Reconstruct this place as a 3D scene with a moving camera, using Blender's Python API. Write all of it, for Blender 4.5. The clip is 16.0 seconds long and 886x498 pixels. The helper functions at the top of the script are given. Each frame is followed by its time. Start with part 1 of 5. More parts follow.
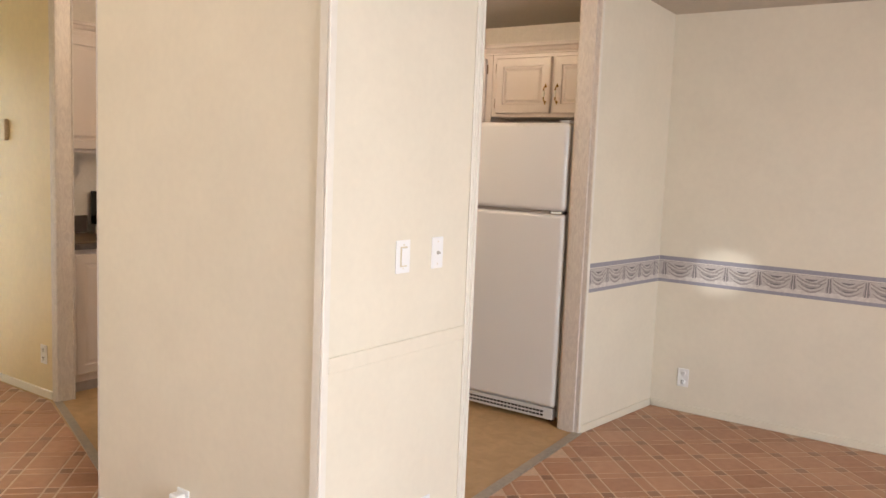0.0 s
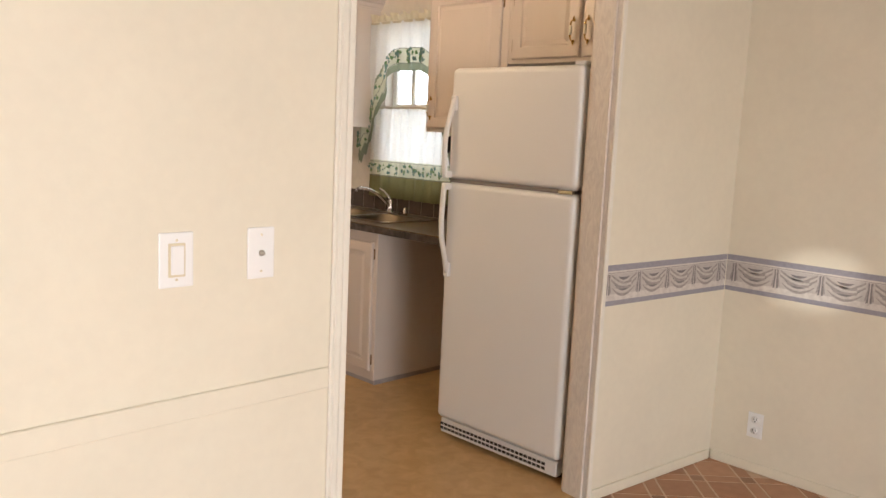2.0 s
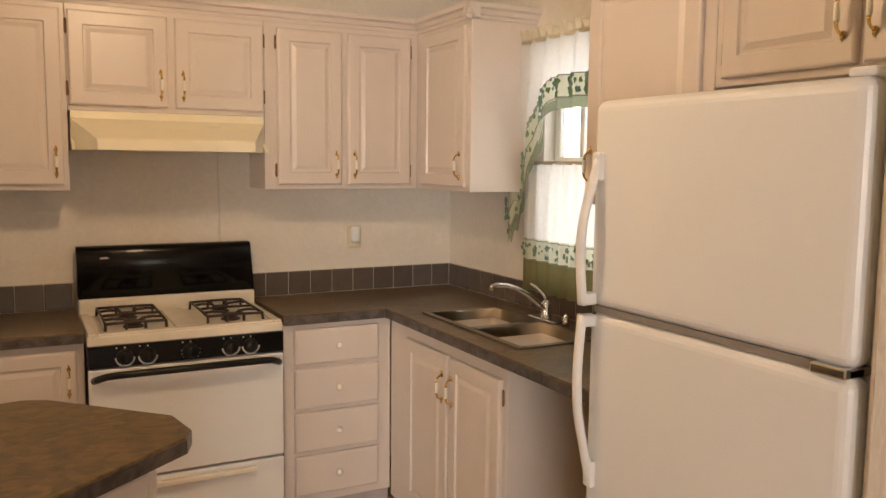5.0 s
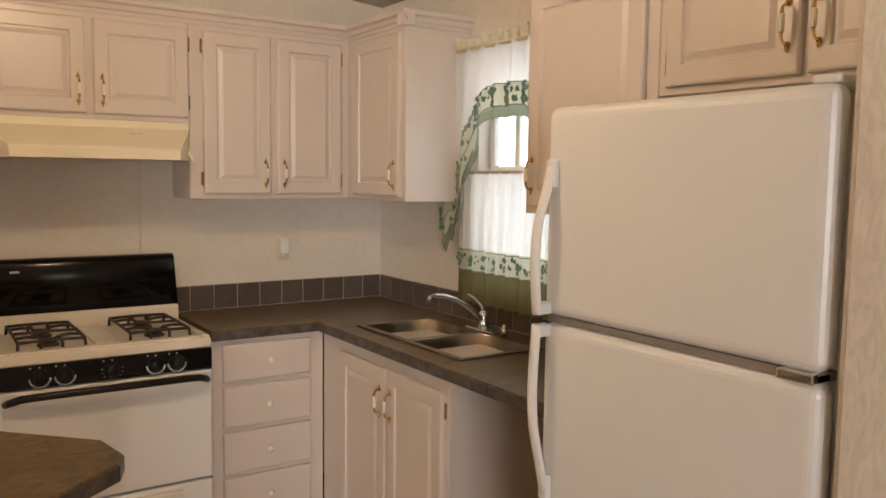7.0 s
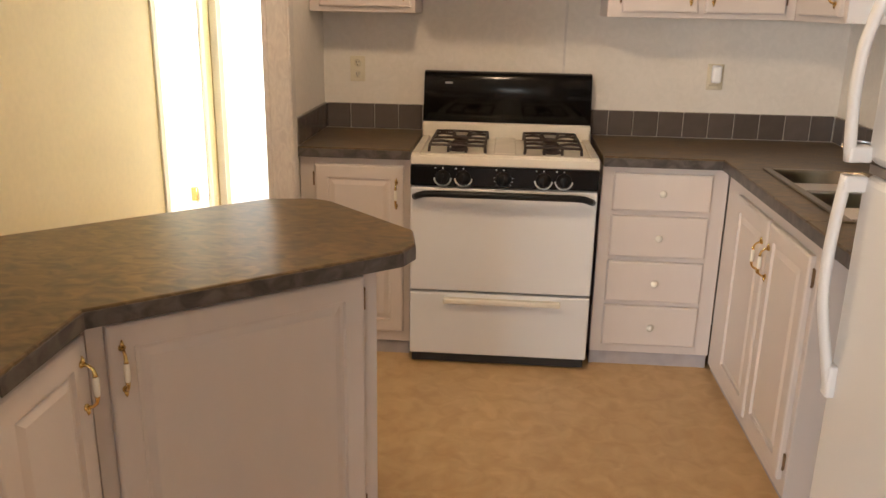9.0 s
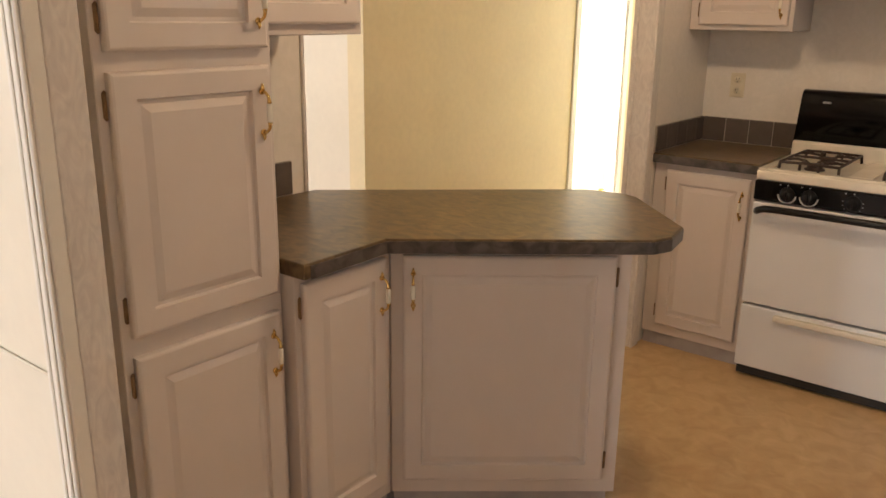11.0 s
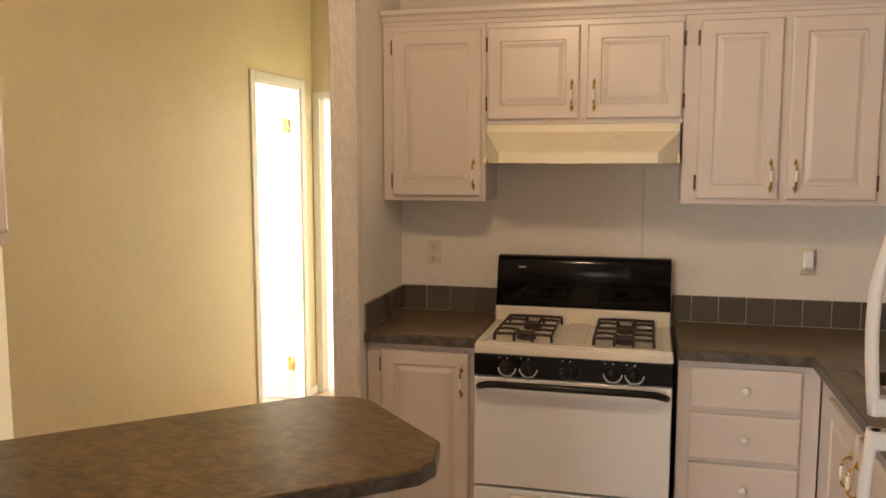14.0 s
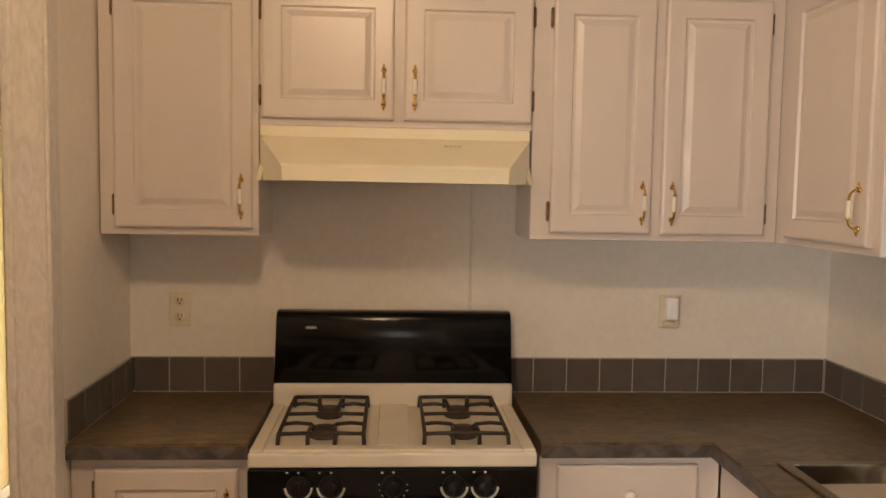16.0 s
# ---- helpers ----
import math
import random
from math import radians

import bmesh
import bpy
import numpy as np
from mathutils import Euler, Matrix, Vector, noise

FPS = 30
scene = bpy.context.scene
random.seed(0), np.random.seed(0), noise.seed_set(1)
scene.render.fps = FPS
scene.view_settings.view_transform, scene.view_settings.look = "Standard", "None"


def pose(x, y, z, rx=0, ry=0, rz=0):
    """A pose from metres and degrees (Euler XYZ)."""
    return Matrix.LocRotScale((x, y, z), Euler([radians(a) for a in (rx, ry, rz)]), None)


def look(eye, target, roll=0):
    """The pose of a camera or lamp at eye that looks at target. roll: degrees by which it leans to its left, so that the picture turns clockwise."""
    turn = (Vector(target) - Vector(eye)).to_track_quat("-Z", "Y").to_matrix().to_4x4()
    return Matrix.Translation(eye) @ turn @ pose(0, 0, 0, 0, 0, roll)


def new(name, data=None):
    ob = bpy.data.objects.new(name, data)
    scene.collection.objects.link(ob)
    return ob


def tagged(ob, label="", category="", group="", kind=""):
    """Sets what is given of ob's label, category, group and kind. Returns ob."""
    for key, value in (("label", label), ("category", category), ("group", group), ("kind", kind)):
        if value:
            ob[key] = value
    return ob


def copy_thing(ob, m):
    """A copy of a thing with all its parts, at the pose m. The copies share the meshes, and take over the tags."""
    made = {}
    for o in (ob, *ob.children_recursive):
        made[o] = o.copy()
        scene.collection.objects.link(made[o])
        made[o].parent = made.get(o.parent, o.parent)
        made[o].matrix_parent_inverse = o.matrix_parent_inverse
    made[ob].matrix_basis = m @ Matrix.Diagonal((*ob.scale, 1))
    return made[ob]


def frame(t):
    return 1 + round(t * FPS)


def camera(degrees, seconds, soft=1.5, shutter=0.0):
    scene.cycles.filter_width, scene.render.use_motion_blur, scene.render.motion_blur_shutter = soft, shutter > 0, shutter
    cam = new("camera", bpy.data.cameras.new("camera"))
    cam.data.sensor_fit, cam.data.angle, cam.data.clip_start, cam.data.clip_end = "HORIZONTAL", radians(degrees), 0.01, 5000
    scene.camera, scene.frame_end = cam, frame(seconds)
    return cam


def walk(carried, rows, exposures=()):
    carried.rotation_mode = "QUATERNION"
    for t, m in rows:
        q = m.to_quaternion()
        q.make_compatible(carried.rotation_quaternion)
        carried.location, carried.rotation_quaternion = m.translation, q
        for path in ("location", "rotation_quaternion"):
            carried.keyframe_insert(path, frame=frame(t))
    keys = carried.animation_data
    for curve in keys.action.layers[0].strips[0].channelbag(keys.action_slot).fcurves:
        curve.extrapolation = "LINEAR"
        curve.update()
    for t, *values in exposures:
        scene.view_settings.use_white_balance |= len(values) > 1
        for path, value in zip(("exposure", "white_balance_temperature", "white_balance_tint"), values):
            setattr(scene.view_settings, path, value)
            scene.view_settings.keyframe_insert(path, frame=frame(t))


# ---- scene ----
cam = camera(57.3, 16.0)
PATH = [
    (0, (0.153, 0.373, 1.488), (1.775, 1.523, 1.276), 2.3),
    (0.5, (0.443, 0.382, 1.449), (2.093, 1.479, 1.18), 2.3),
    (1, (0.798, 0.412, 1.472), (2.42, 1.542, 1.166), 2.4),
    (1.5, (1.214, 0.457, 1.46), (2.745, 1.709, 1.161), 2.3),
    (2, (1.591, 0.547, 1.442), (2.996, 1.942, 1.16), 2.7),
    (2.5, (1.962, 0.665, 1.479), (3.214, 2.197, 1.184), 2.6),
    (3, (2.38, 0.835, 1.476), (3.452, 2.498, 1.187), 2.5),
    (3.5, (2.638, 1.028, 1.488), (3.586, 2.765, 1.203), 1.2),
    (4, (2.885, 1.258, 1.508), (3.745, 3.043, 1.237), 0.4),
    (4.5, (3.011, 1.432, 1.526), (3.84, 3.236, 1.287), 0.5),
    (5, (3.005, 1.588, 1.582), (3.926, 3.35, 1.372), 0.6),
    (7.3, (2.957, 1.691, 1.569), (4.062, 3.348, 1.385), 0.8),
    (7.5, (3.028, 1.694, 1.572), (4.086, 3.371, 1.314), 1.1),
    (8, (3.241, 1.608, 1.508), (4.063, 3.385, 1.102), -0.4),
    (8.5, (3.366, 1.659, 1.467), (3.806, 3.545, 0.968), 1.1),
    (9, (3.59, 1.66, 1.505), (3.447, 3.567, 0.922), 1.1),
    (9.5, (3.826, 1.612, 1.458), (3.143, 3.389, 0.862), -0.2),
    (9.7, (3.95, 1.565, 1.468), (3.092, 3.258, 0.843), -0.2),
    (11.8, (4.32, 1.483, 1.516), (3.03, 2.961, 1.131), 0.6),
    (12, (4.349, 1.486, 1.51), (3.044, 2.974, 1.225), 0.2),
    (12.5, (4.298, 1.479, 1.548), (3.093, 3.067, 1.378), 0.2),
    (13, (4.11, 1.504, 1.567), (3.168, 3.262, 1.418), 0.4),
    (13.5, (4.031, 1.624, 1.564), (3.311, 3.483, 1.406), 0.4),
    (14, (3.853, 1.8, 1.642), (3.37, 3.729, 1.418), 0.0),
    (14.5, (3.678, 2.066, 1.661), (3.453, 4.038, 1.402), 0.1),
    (15, (3.612, 2.324, 1.612), (3.564, 4.311, 1.378), 0.3),
    (15.5, (3.63, 2.579, 1.588), (3.666, 4.571, 1.406), 0.6),
    (16, (3.573, 2.8, 1.607), (3.702, 4.79, 1.457), 1.0),
]
EXPO = [(0, -0.05, 5950, 10), (2, -0.15, 6350, 10), (3, -0.35, 6750, 11), (3.6, -0.25, 6900, 12), (4.5, -0.05, 6950, 12), (5.2, -0.1, 6950, 12), (7.4, -0.28, 6350, 10), (8.5, 0.15, 6050, 9), (9.5, 0.2, 6300, 10), (11.8, -0.18, 6350, 11), (12.4, -0.25, 6800, 12), (14, -0.22, 6600, 11), (15, -0.12, 6420, 9), (16, -0.25, 6850, 12)]
walk(cam, [(t, look(eye, target, roll)) for t, eye, target, roll in PATH], EXPO)

# ---- world, lights, exposure ----
world = bpy.data.worlds.new("world")
scene.world = world
world.use_nodes = True
wn = world.node_tree
sky = wn.nodes.new("ShaderNodeTexSky")
sky.sky_type = "NISHITA"
sky.sun_disc = False
sky.sun_elevation = radians(38)
sky.sun_rotation = radians(200)
wn.links.new(sky.outputs[0], wn.nodes["Background"].inputs[0])
wn.nodes["Background"].inputs[1].default_value = 0.12

sun_data = bpy.data.lights.new("sun", "SUN")
sun_data.energy, sun_data.angle, sun_data.color = 3.0, radians(0.5), (1.0, 0.94, 0.85)
sun = new("sun", sun_data)
sun.matrix_basis = look((0, 0, 12), (3.2, 8.6, 4.0))


def area(name, eye, target, sx, sy, watts, color, spread=180):
    d = bpy.data.lights.new(name, "AREA")
    d.shape, d.size, d.size_y, d.energy, d.color = "RECTANGLE", sx, sy, watts, color
    ob = new(name, d)
    d.spread = radians(spread)
    ob.matrix_basis = look(eye, target)
    return ob


DAY = (1.0, 0.98, 0.95)
area("south_window_light", (0.9, -2.86, 1.35), (0.9, 0, 0.35), 1.7, 1.3, 150, DAY, 140)
area("south_window_light", (3.6, -2.86, 1.35), (3.6, 0, 0.9), 1.2, 1.3, 14, DAY)
area("west_window_light", (-2.36, 1.8, 1.45), (0, 1.8, 1.45), 1.5, 1.2, 36, DAY)
area("kitchen_window_light", (5.17, 4.27, 1.6), (0, 4.27, 1.5), 0.64, 1.0, 7, (0.93, 0.97, 1.0))
area("bath_window_light", (-0.42, 6.0, 1.6), (1.5, 6.5, 1.2), 0.9, 1.1, 210, (1.0, 0.98, 0.92))
area("bedroom_window_light", (-0.44, 9.0, 1.5), (2.1, 9.0, 1.2), 1.2, 1.2, 330, (0.92, 0.96, 1.0))
lamp_data = bpy.data.lights.new("kitchen_bulb", "POINT")
lamp_data.energy, lamp_data.color, lamp_data.shadow_soft_size = 40, (1.0, 0.72, 0.45), 0.09
new("kitchen_bulb", lamp_data).location = (3.42, 3.66, 2.44)
hall_data = bpy.data.lights.new("living_bulb", "POINT")
hall_data.energy, hall_data.color, hall_data.shadow_soft_size = 14, (1.0, 0.70, 0.38), 0.09
new("living_bulb", hall_data).location = (0.55, 3.0, 2.62)
# unseen spot lamp added for the soft bright patch on the east wall
patch_spot = bpy.data.lights.new("sun_glint", "SPOT")
patch_spot.energy, patch_spot.color, patch_spot.spot_size, patch_spot.spot_blend, patch_spot.shadow_soft_size = 1000, (1.0, 0.97, 0.9), radians(3.2), 1.0, 0.02
new("sun_glint", patch_spot).matrix_basis = look((1.1, -2.8, 1.75), (5.08, 1.80, 0.90))


# ---- materials ----
def material(name, color, rough=0.5, metal=0.0, noise_scale=0.0, var=0.0, bump=0.0, bump_scale=200.0, color2=None, spec=0.5, big=0.0, distort=0.0, stretch=None, detail=6.0):
    m = bpy.data.materials.new(name)
    m.use_nodes = True
    nt = m.node_tree
    b = nt.nodes["Principled BSDF"]
    b.inputs["Roughness"].default_value = rough
    b.inputs["Metallic"].default_value = metal
    b.inputs["Specular IOR Level"].default_value = spec
    b.inputs["Base Color"].default_value = (*color, 1)
    co = nt.nodes.new("ShaderNodeTexCoord")
    vec = co.outputs["Object"]
    if stretch:
        mp = nt.nodes.new("ShaderNodeMapping")
        mp.inputs["Scale"].default_value = stretch
        nt.links.new(vec, mp.inputs["Vector"])
        vec = mp.outputs["Vector"]
    if noise_scale:
        n = nt.nodes.new("ShaderNodeTexNoise")
        n.inputs["Scale"].default_value = noise_scale
        n.inputs["Detail"].default_value = detail
        n.inputs["Distortion"].default_value = distort
        nt.links.new(vec, n.inputs["Vector"])
        fac = n.outputs["Fac"]
        r = nt.nodes.new("ShaderNodeValToRGB")
        c2 = color2 or tuple(max(0, c * (1 - var)) for c in color)
        r.color_ramp.elements[0].position, r.color_ramp.elements[1].position = 0.32, 0.68
        r.color_ramp.elements[0].color, r.color_ramp.elements[1].color = (*c2, 1), (*color, 1)
        nt.links.new(fac, r.inputs["Fac"])
        out = r.outputs["Color"]
        if big:
            n2 = nt.nodes.new("ShaderNodeTexNoise")
            n2.inputs["Scale"].default_value = noise_scale * 0.12
            n2.inputs["Detail"].default_value = 3
            nt.links.new(vec, n2.inputs["Vector"])
            r2 = nt.nodes.new("ShaderNodeValToRGB")
            r2.color_ramp.elements[0].position, r2.color_ramp.elements[1].position = 0.3, 0.7
            r2.color_ramp.elements[0].color, r2.color_ramp.elements[1].color = (1 - big, 1 - big, 1 - big, 1), (1, 1, 1, 1)
            nt.links.new(n2.outputs["Fac"], r2.inputs["Fac"])
            mx = nt.nodes.new("ShaderNodeMix")
            mx.data_type, mx.blend_type = "RGBA", "MULTIPLY"
            mx.inputs[0].default_value = 1
            nt.links.new(out, mx.inputs[6])
            nt.links.new(r2.outputs["Color"], mx.inputs[7])
            out = mx.outputs[2]
        nt.links.new(out, b.inputs["Base Color"])
        rr = nt.nodes.new("ShaderNodeMapRange")
        rr.inputs["To Min"].default_value, rr.inputs["To Max"].default_value = rough * 0.85, min(1, rough * 1.15)
        nt.links.new(fac, rr.inputs["Value"])
        nt.links.new(rr.outputs["Result"], b.inputs["Roughness"])
    if bump:
        n3 = nt.nodes.new("ShaderNodeTexNoise")
        n3.inputs["Scale"].default_value = bump_scale
        n3.inputs["Detail"].default_value = 4
        nt.links.new(vec, n3.inputs["Vector"])
        bp = nt.nodes.new("ShaderNodeBump")
        bp.inputs["Strength"].default_value = bump
        bp.inputs["Distance"].default_value = 0.002
        nt.links.new(n3.outputs["Fac"], bp.inputs["Height"])
        nt.links.new(bp.outputs["Normal"], b.inputs["Normal"])
    return m


WALL = material("cream_wall_panel", (0.79, 0.735, 0.61), 0.40, noise_scale=30, var=0.03, bump=0.12, bump_scale=160, big=0.05)
# cream walls of the hall, with yellow lamplight mixed into the colour
HALL = material("lamplit_cream_wall", (0.76, 0.655, 0.42), 0.42, noise_scale=30, var=0.05, bump=0.12, bump_scale=160, big=0.05)
KWALL = material("marbled_kitchen_panel", (0.80, 0.735, 0.655), 0.45, noise_scale=22, color2=(0.745, 0.685, 0.605), bump=0.1, bump_scale=120, big=0.06, distort=1.5)
# off-white board; the ceiling's shade is put in by a darker base colour
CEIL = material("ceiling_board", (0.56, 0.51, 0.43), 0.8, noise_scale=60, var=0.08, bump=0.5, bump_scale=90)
TRIMW = material("white_trim", (0.80, 0.76, 0.68), 0.4, noise_scale=25, var=0.05)
JAMB = material("marbled_grey_trim", (0.72, 0.665, 0.60), 0.45, noise_scale=34, color2=(0.60, 0.545, 0.50), distort=2.5, stretch=(1, 1, 0.35))
CAB = material("painted_cabinet", (0.66, 0.585, 0.535), 0.33, noise_scale=9, var=0.02, bump=0.05, bump_scale=60, big=0.03, stretch=(2, 2, 0.8))
CABIN = material("cabinet_inside", (0.16, 0.12, 0.10), 0.7, noise_scale=20, var=0.2)
TOE = material("grey_toe_strip", (0.42, 0.38, 0.38), 0.6, noise_scale=20, var=0.15)
COUNTER = material("brown_laminate", (0.215, 0.142, 0.068), 0.30, noise_scale=19, color2=(0.070, 0.046, 0.027), bump=0.05, bump_scale=300, distort=0.9, big=0.3, stretch=(1, 1.6, 1), spec=0.28)
CEDGE = material("laminate_edge", (0.125, 0.105, 0.092), 0.35, noise_scale=20, color2=(0.040, 0.033, 0.030), distort=0.8, spec=0.35)
TILE = material("taupe_tile", (0.150, 0.118, 0.098), 0.22, noise_scale=12, var=0.2, bump=0.06, bump_scale=40)
GROUT = material("pale_grout", (0.42, 0.37, 0.31), 0.85, noise_scale=80, var=0.2)
FLOORK = material("tan_vinyl", (0.58, 0.39, 0.195), 0.36, noise_scale=13, color2=(0.46, 0.295, 0.135), bump=0.1, bump_scale=140, big=0.10, distort=0.8, detail=9)
SUBFLOOR = material("mortar_vinyl", (0.66, 0.48, 0.35), 0.55, noise_scale=40, var=0.2)
STRIP = material("brushed_threshold", (0.50, 0.46, 0.40), 0.4, metal=0.7, noise_scale=40, var=0.2)
WHITE = material("white_enamel", (0.725, 0.71, 0.695), 0.30, noise_scale=3, var=0.012, bump=0.16, bump_scale=420)
CREAM = material("almond_enamel", (0.80, 0.73, 0.55), 0.30, noise_scale=10, var=0.04)
STOVET = material("cream_cooktop", (0.77, 0.70, 0.58), 0.22, noise_scale=12, var=0.06)
BLACK = material("black_glass", (0.003, 0.003, 0.003), 0.18, noise_scale=6, var=0.1, spec=0.30)
BLACKP = material("black_plastic", (0.008, 0.007, 0.007), 0.35, noise_scale=30, var=0.2, spec=0.3)
IRON = material("burnt_iron", (0.045, 0.024, 0.017), 0.6, noise_scale=60, var=0.5, bump=0.3)
GREY = material("grey_marking", (0.60, 0.60, 0.60), 0.4)
BRASS = material("polished_brass", (0.80, 0.56, 0.22), 0.18, metal=1.0, noise_scale=40, var=0.15)
OLDBRASS = material("antique_hinge", (0.32, 0.21, 0.12), 0.35, metal=0.9, noise_scale=50, var=0.3)
PORC = material("porcelain", (0.82, 0.78, 0.68), 0.15, noise_scale=10, var=0.03)
STEEL = material("stainless_steel", (0.27, 0.22, 0.165), 0.33, metal=1.0, noise_scale=30, var=0.12, stretch=(1, 8, 1))
CHROME = material("chrome", (0.80, 0.80, 0.80), 0.08, metal=1.0, noise_scale=20, var=0.05)
PLAST = material("white_plastic", (0.86, 0.86, 0.86), 0.3, noise_scale=15, var=0.02)
IVORY = material("ivory_plastic", (0.70, 0.62, 0.46), 0.35, noise_scale=15, var=0.03)
DARK = material("dark_slot", (0.02, 0.018, 0.016), 0.6)
BROWN = material("brown_side_paint", (0.09, 0.045, 0.028), 0.4, noise_scale=12, var=0.2)
DOORW = material("white_door_paint", (0.82, 0.80, 0.74), 0.4, noise_scale=14, var=0.03)
BORDERG = material("border_grey_blue", (0.33, 0.32, 0.37), 0.5, noise_scale=60, var=0.15)
BORDERL = material("border_pale", (0.70, 0.66, 0.62), 0.5, noise_scale=45, color2=(0.56, 0.52, 0.49))
BORDERS = material("border_swag", (0.40, 0.36, 0.34), 0.55, noise_scale=50, color2=(0.27, 0.245, 0.245), stretch=(1, 1, 3))
BORDERM = material("border_mid", (0.60, 0.555, 0.52), 0.55, noise_scale=60, var=0.2)
BORDERN = material("border_ground", (0.54, 0.50, 0.475), 0.55, noise_scale=70, var=0.12)
BORDERD = material("border_fold", (0.23, 0.21, 0.22), 0.55, noise_scale=60, var=0.3)
LAMPG = material("frosted_glass", (0.85, 0.82, 0.75), 0.4)
LAMPG.node_tree.nodes["Principled BSDF"].inputs["Emission Color"].default_value = (1.0, 0.80, 0.52, 1)
LAMPG.node_tree.nodes["Principled BSDF"].inputs["Emission Strength"].default_value = 3.0
BEDFLOOR = material("pale_tile_floor", (0.62, 0.55, 0.46), 0.35, noise_scale=9, color2=(0.50, 0.43, 0.36), big=0.15)
LEAF = material("ivy_print", (0.08, 0.20, 0.08), 0.8, noise_scale=60, color2=(0.20, 0.31, 0.14))
HEM = material("olive_hem", (0.22, 0.23, 0.12), 0.85, noise_scale=90, var=0.2, stretch=(1, 6, 1))
STRIPE = material("grey_green_stripe", (0.30, 0.33, 0.27), 0.85, noise_scale=120, var=0.4, stretch=(1, 5, 1))
BACKDROP = material("pale_daylight", (0.9, 0.95, 1.0), 0.9)
BACKDROP.node_tree.nodes["Principled BSDF"].inputs["Emission Color"].default_value = (0.86, 0.94, 1.0, 1)
BACKDROP.node_tree.nodes["Principled BSDF"].inputs["Emission Strength"].default_value = 2.2


def cloth(name, color, through_light):
    m = bpy.data.materials.new(name)
    m.use_nodes = True
    nt = m.node_tree
    b = nt.nodes["Principled BSDF"]
    b.inputs["Roughness"].default_value = 0.9
    w = nt.nodes.new("ShaderNodeTexNoise")
    w.inputs["Scale"].default_value = 60
    r = nt.nodes.new("ShaderNodeValToRGB")
    r.color_ramp.elements[0].color = (*[c * 0.9 for c in color], 1)
    r.color_ramp.elements[1].color = (*color, 1)
    co = nt.nodes.new("ShaderNodeTexCoord")
    nt.links.new(co.outputs["Object"], w.inputs["Vector"])
    nt.links.new(w.outputs["Fac"], r.inputs["Fac"])
    nt.links.new(r.outputs["Color"], b.inputs["Base Color"])
    t = nt.nodes.new("ShaderNodeBsdfTranslucent")
    nt.links.new(r.outputs["Color"], t.inputs["Color"])
    mx = nt.nodes.new("ShaderNodeMixShader")
    mx.inputs[0].default_value = through_light
    nt.links.new(b.outputs[0], mx.inputs[1])
    nt.links.new(t.outputs[0], mx.inputs[2])
    nt.links.new(mx.outputs[0], nt.nodes["Material Output"].inputs["Surface"])
    return m


SHEER = cloth("white_sheer", (0.86, 0.85, 0.82), 0.55)
BAND = cloth("ivory_print_cloth", (0.66, 0.67, 0.54), 0.35)
SWAGG = cloth("grey_green_cloth", (0.30, 0.345, 0.25), 0.4)
CREAMC = cloth("cream_cloth", (0.82, 0.76, 0.60), 0.4)

GLASS = bpy.data.materials.new("window_glass")
GLASS.use_nodes = True
gb = GLASS.node_tree.nodes["Principled BSDF"]
gb.inputs["Transmission Weight"].default_value = 1.0
gb.inputs["Roughness"].default_value = 0.0
gb.inputs["IOR"].default_value = 1.45


# brick-red vinyl pieces: colour varies from piece to piece
def piece_material(name, c1, c2, rough):
    m = bpy.data.materials.new(name)
    m.use_nodes = True
    nt = m.node_tree
    b = nt.nodes["Principled BSDF"]
    b.inputs["Roughness"].default_value = rough
    info = nt.nodes.new("ShaderNodeObjectInfo")
    geo = nt.nodes.new("ShaderNodeNewGeometry")
    add = nt.nodes.new("ShaderNodeMath")
    add.operation = "ADD"
    nt.links.new(info.outputs["Random"], add.inputs[0])
    nt.links.new(geo.outputs["Random Per Island"], add.inputs[1])
    fr = nt.nodes.new("ShaderNodeMath")
    fr.operation = "FRACT"
    nt.links.new(add.outputs[0], fr.inputs[0])
    n = nt.nodes.new("ShaderNodeTexNoise")
    n.inputs["Scale"].default_value = 22
    n.inputs["Detail"].default_value = 6
    nt.links.new(geo.outputs["Position"], n.inputs["Vector"])
    mix = nt.nodes.new("ShaderNodeMath")
    mix.operation = "MULTIPLY_ADD"
    mix.inputs[1].default_value = 0.45
    nt.links.new(fr.outputs[0], mix.inputs[0])
    ns = nt.nodes.new("ShaderNodeMath")
    ns.operation = "MULTIPLY"
    ns.inputs[1].default_value = 0.6
    nt.links.new(n.outputs["Fac"], ns.inputs[0])
    nt.links.new(ns.outputs[0], mix.inputs[2])
    r = nt.nodes.new("ShaderNodeValToRGB")
    r.color_ramp.elements[0].position, r.color_ramp.elements[1].position = 0.15, 0.85
    r.color_ramp.elements[0].color, r.color_ramp.elements[1].color = (*c1, 1), (*c2, 1)
    nt.links.new(mix.outputs[0], r.inputs["Fac"])
    nt.links.new(r.outputs["Color"], b.inputs["Base Color"])
    return m


BRICKV = piece_material("brick_red_vinyl", (0.29, 0.125, 0.062), (0.50, 0.275, 0.160), 0.40)
BANDV = piece_material("brick_vinyl_band", (0.33, 0.155, 0.080), (0.47, 0.255, 0.145), 0.40)
CORNERV = piece_material("brown_vinyl_corner", (0.22, 0.105, 0.058), (0.32, 0.175, 0.105), 0.40)
TILEV = piece_material("taupe_glazed_tile", (0.085, 0.064, 0.052), (0.125, 0.098, 0.082), 0.22)


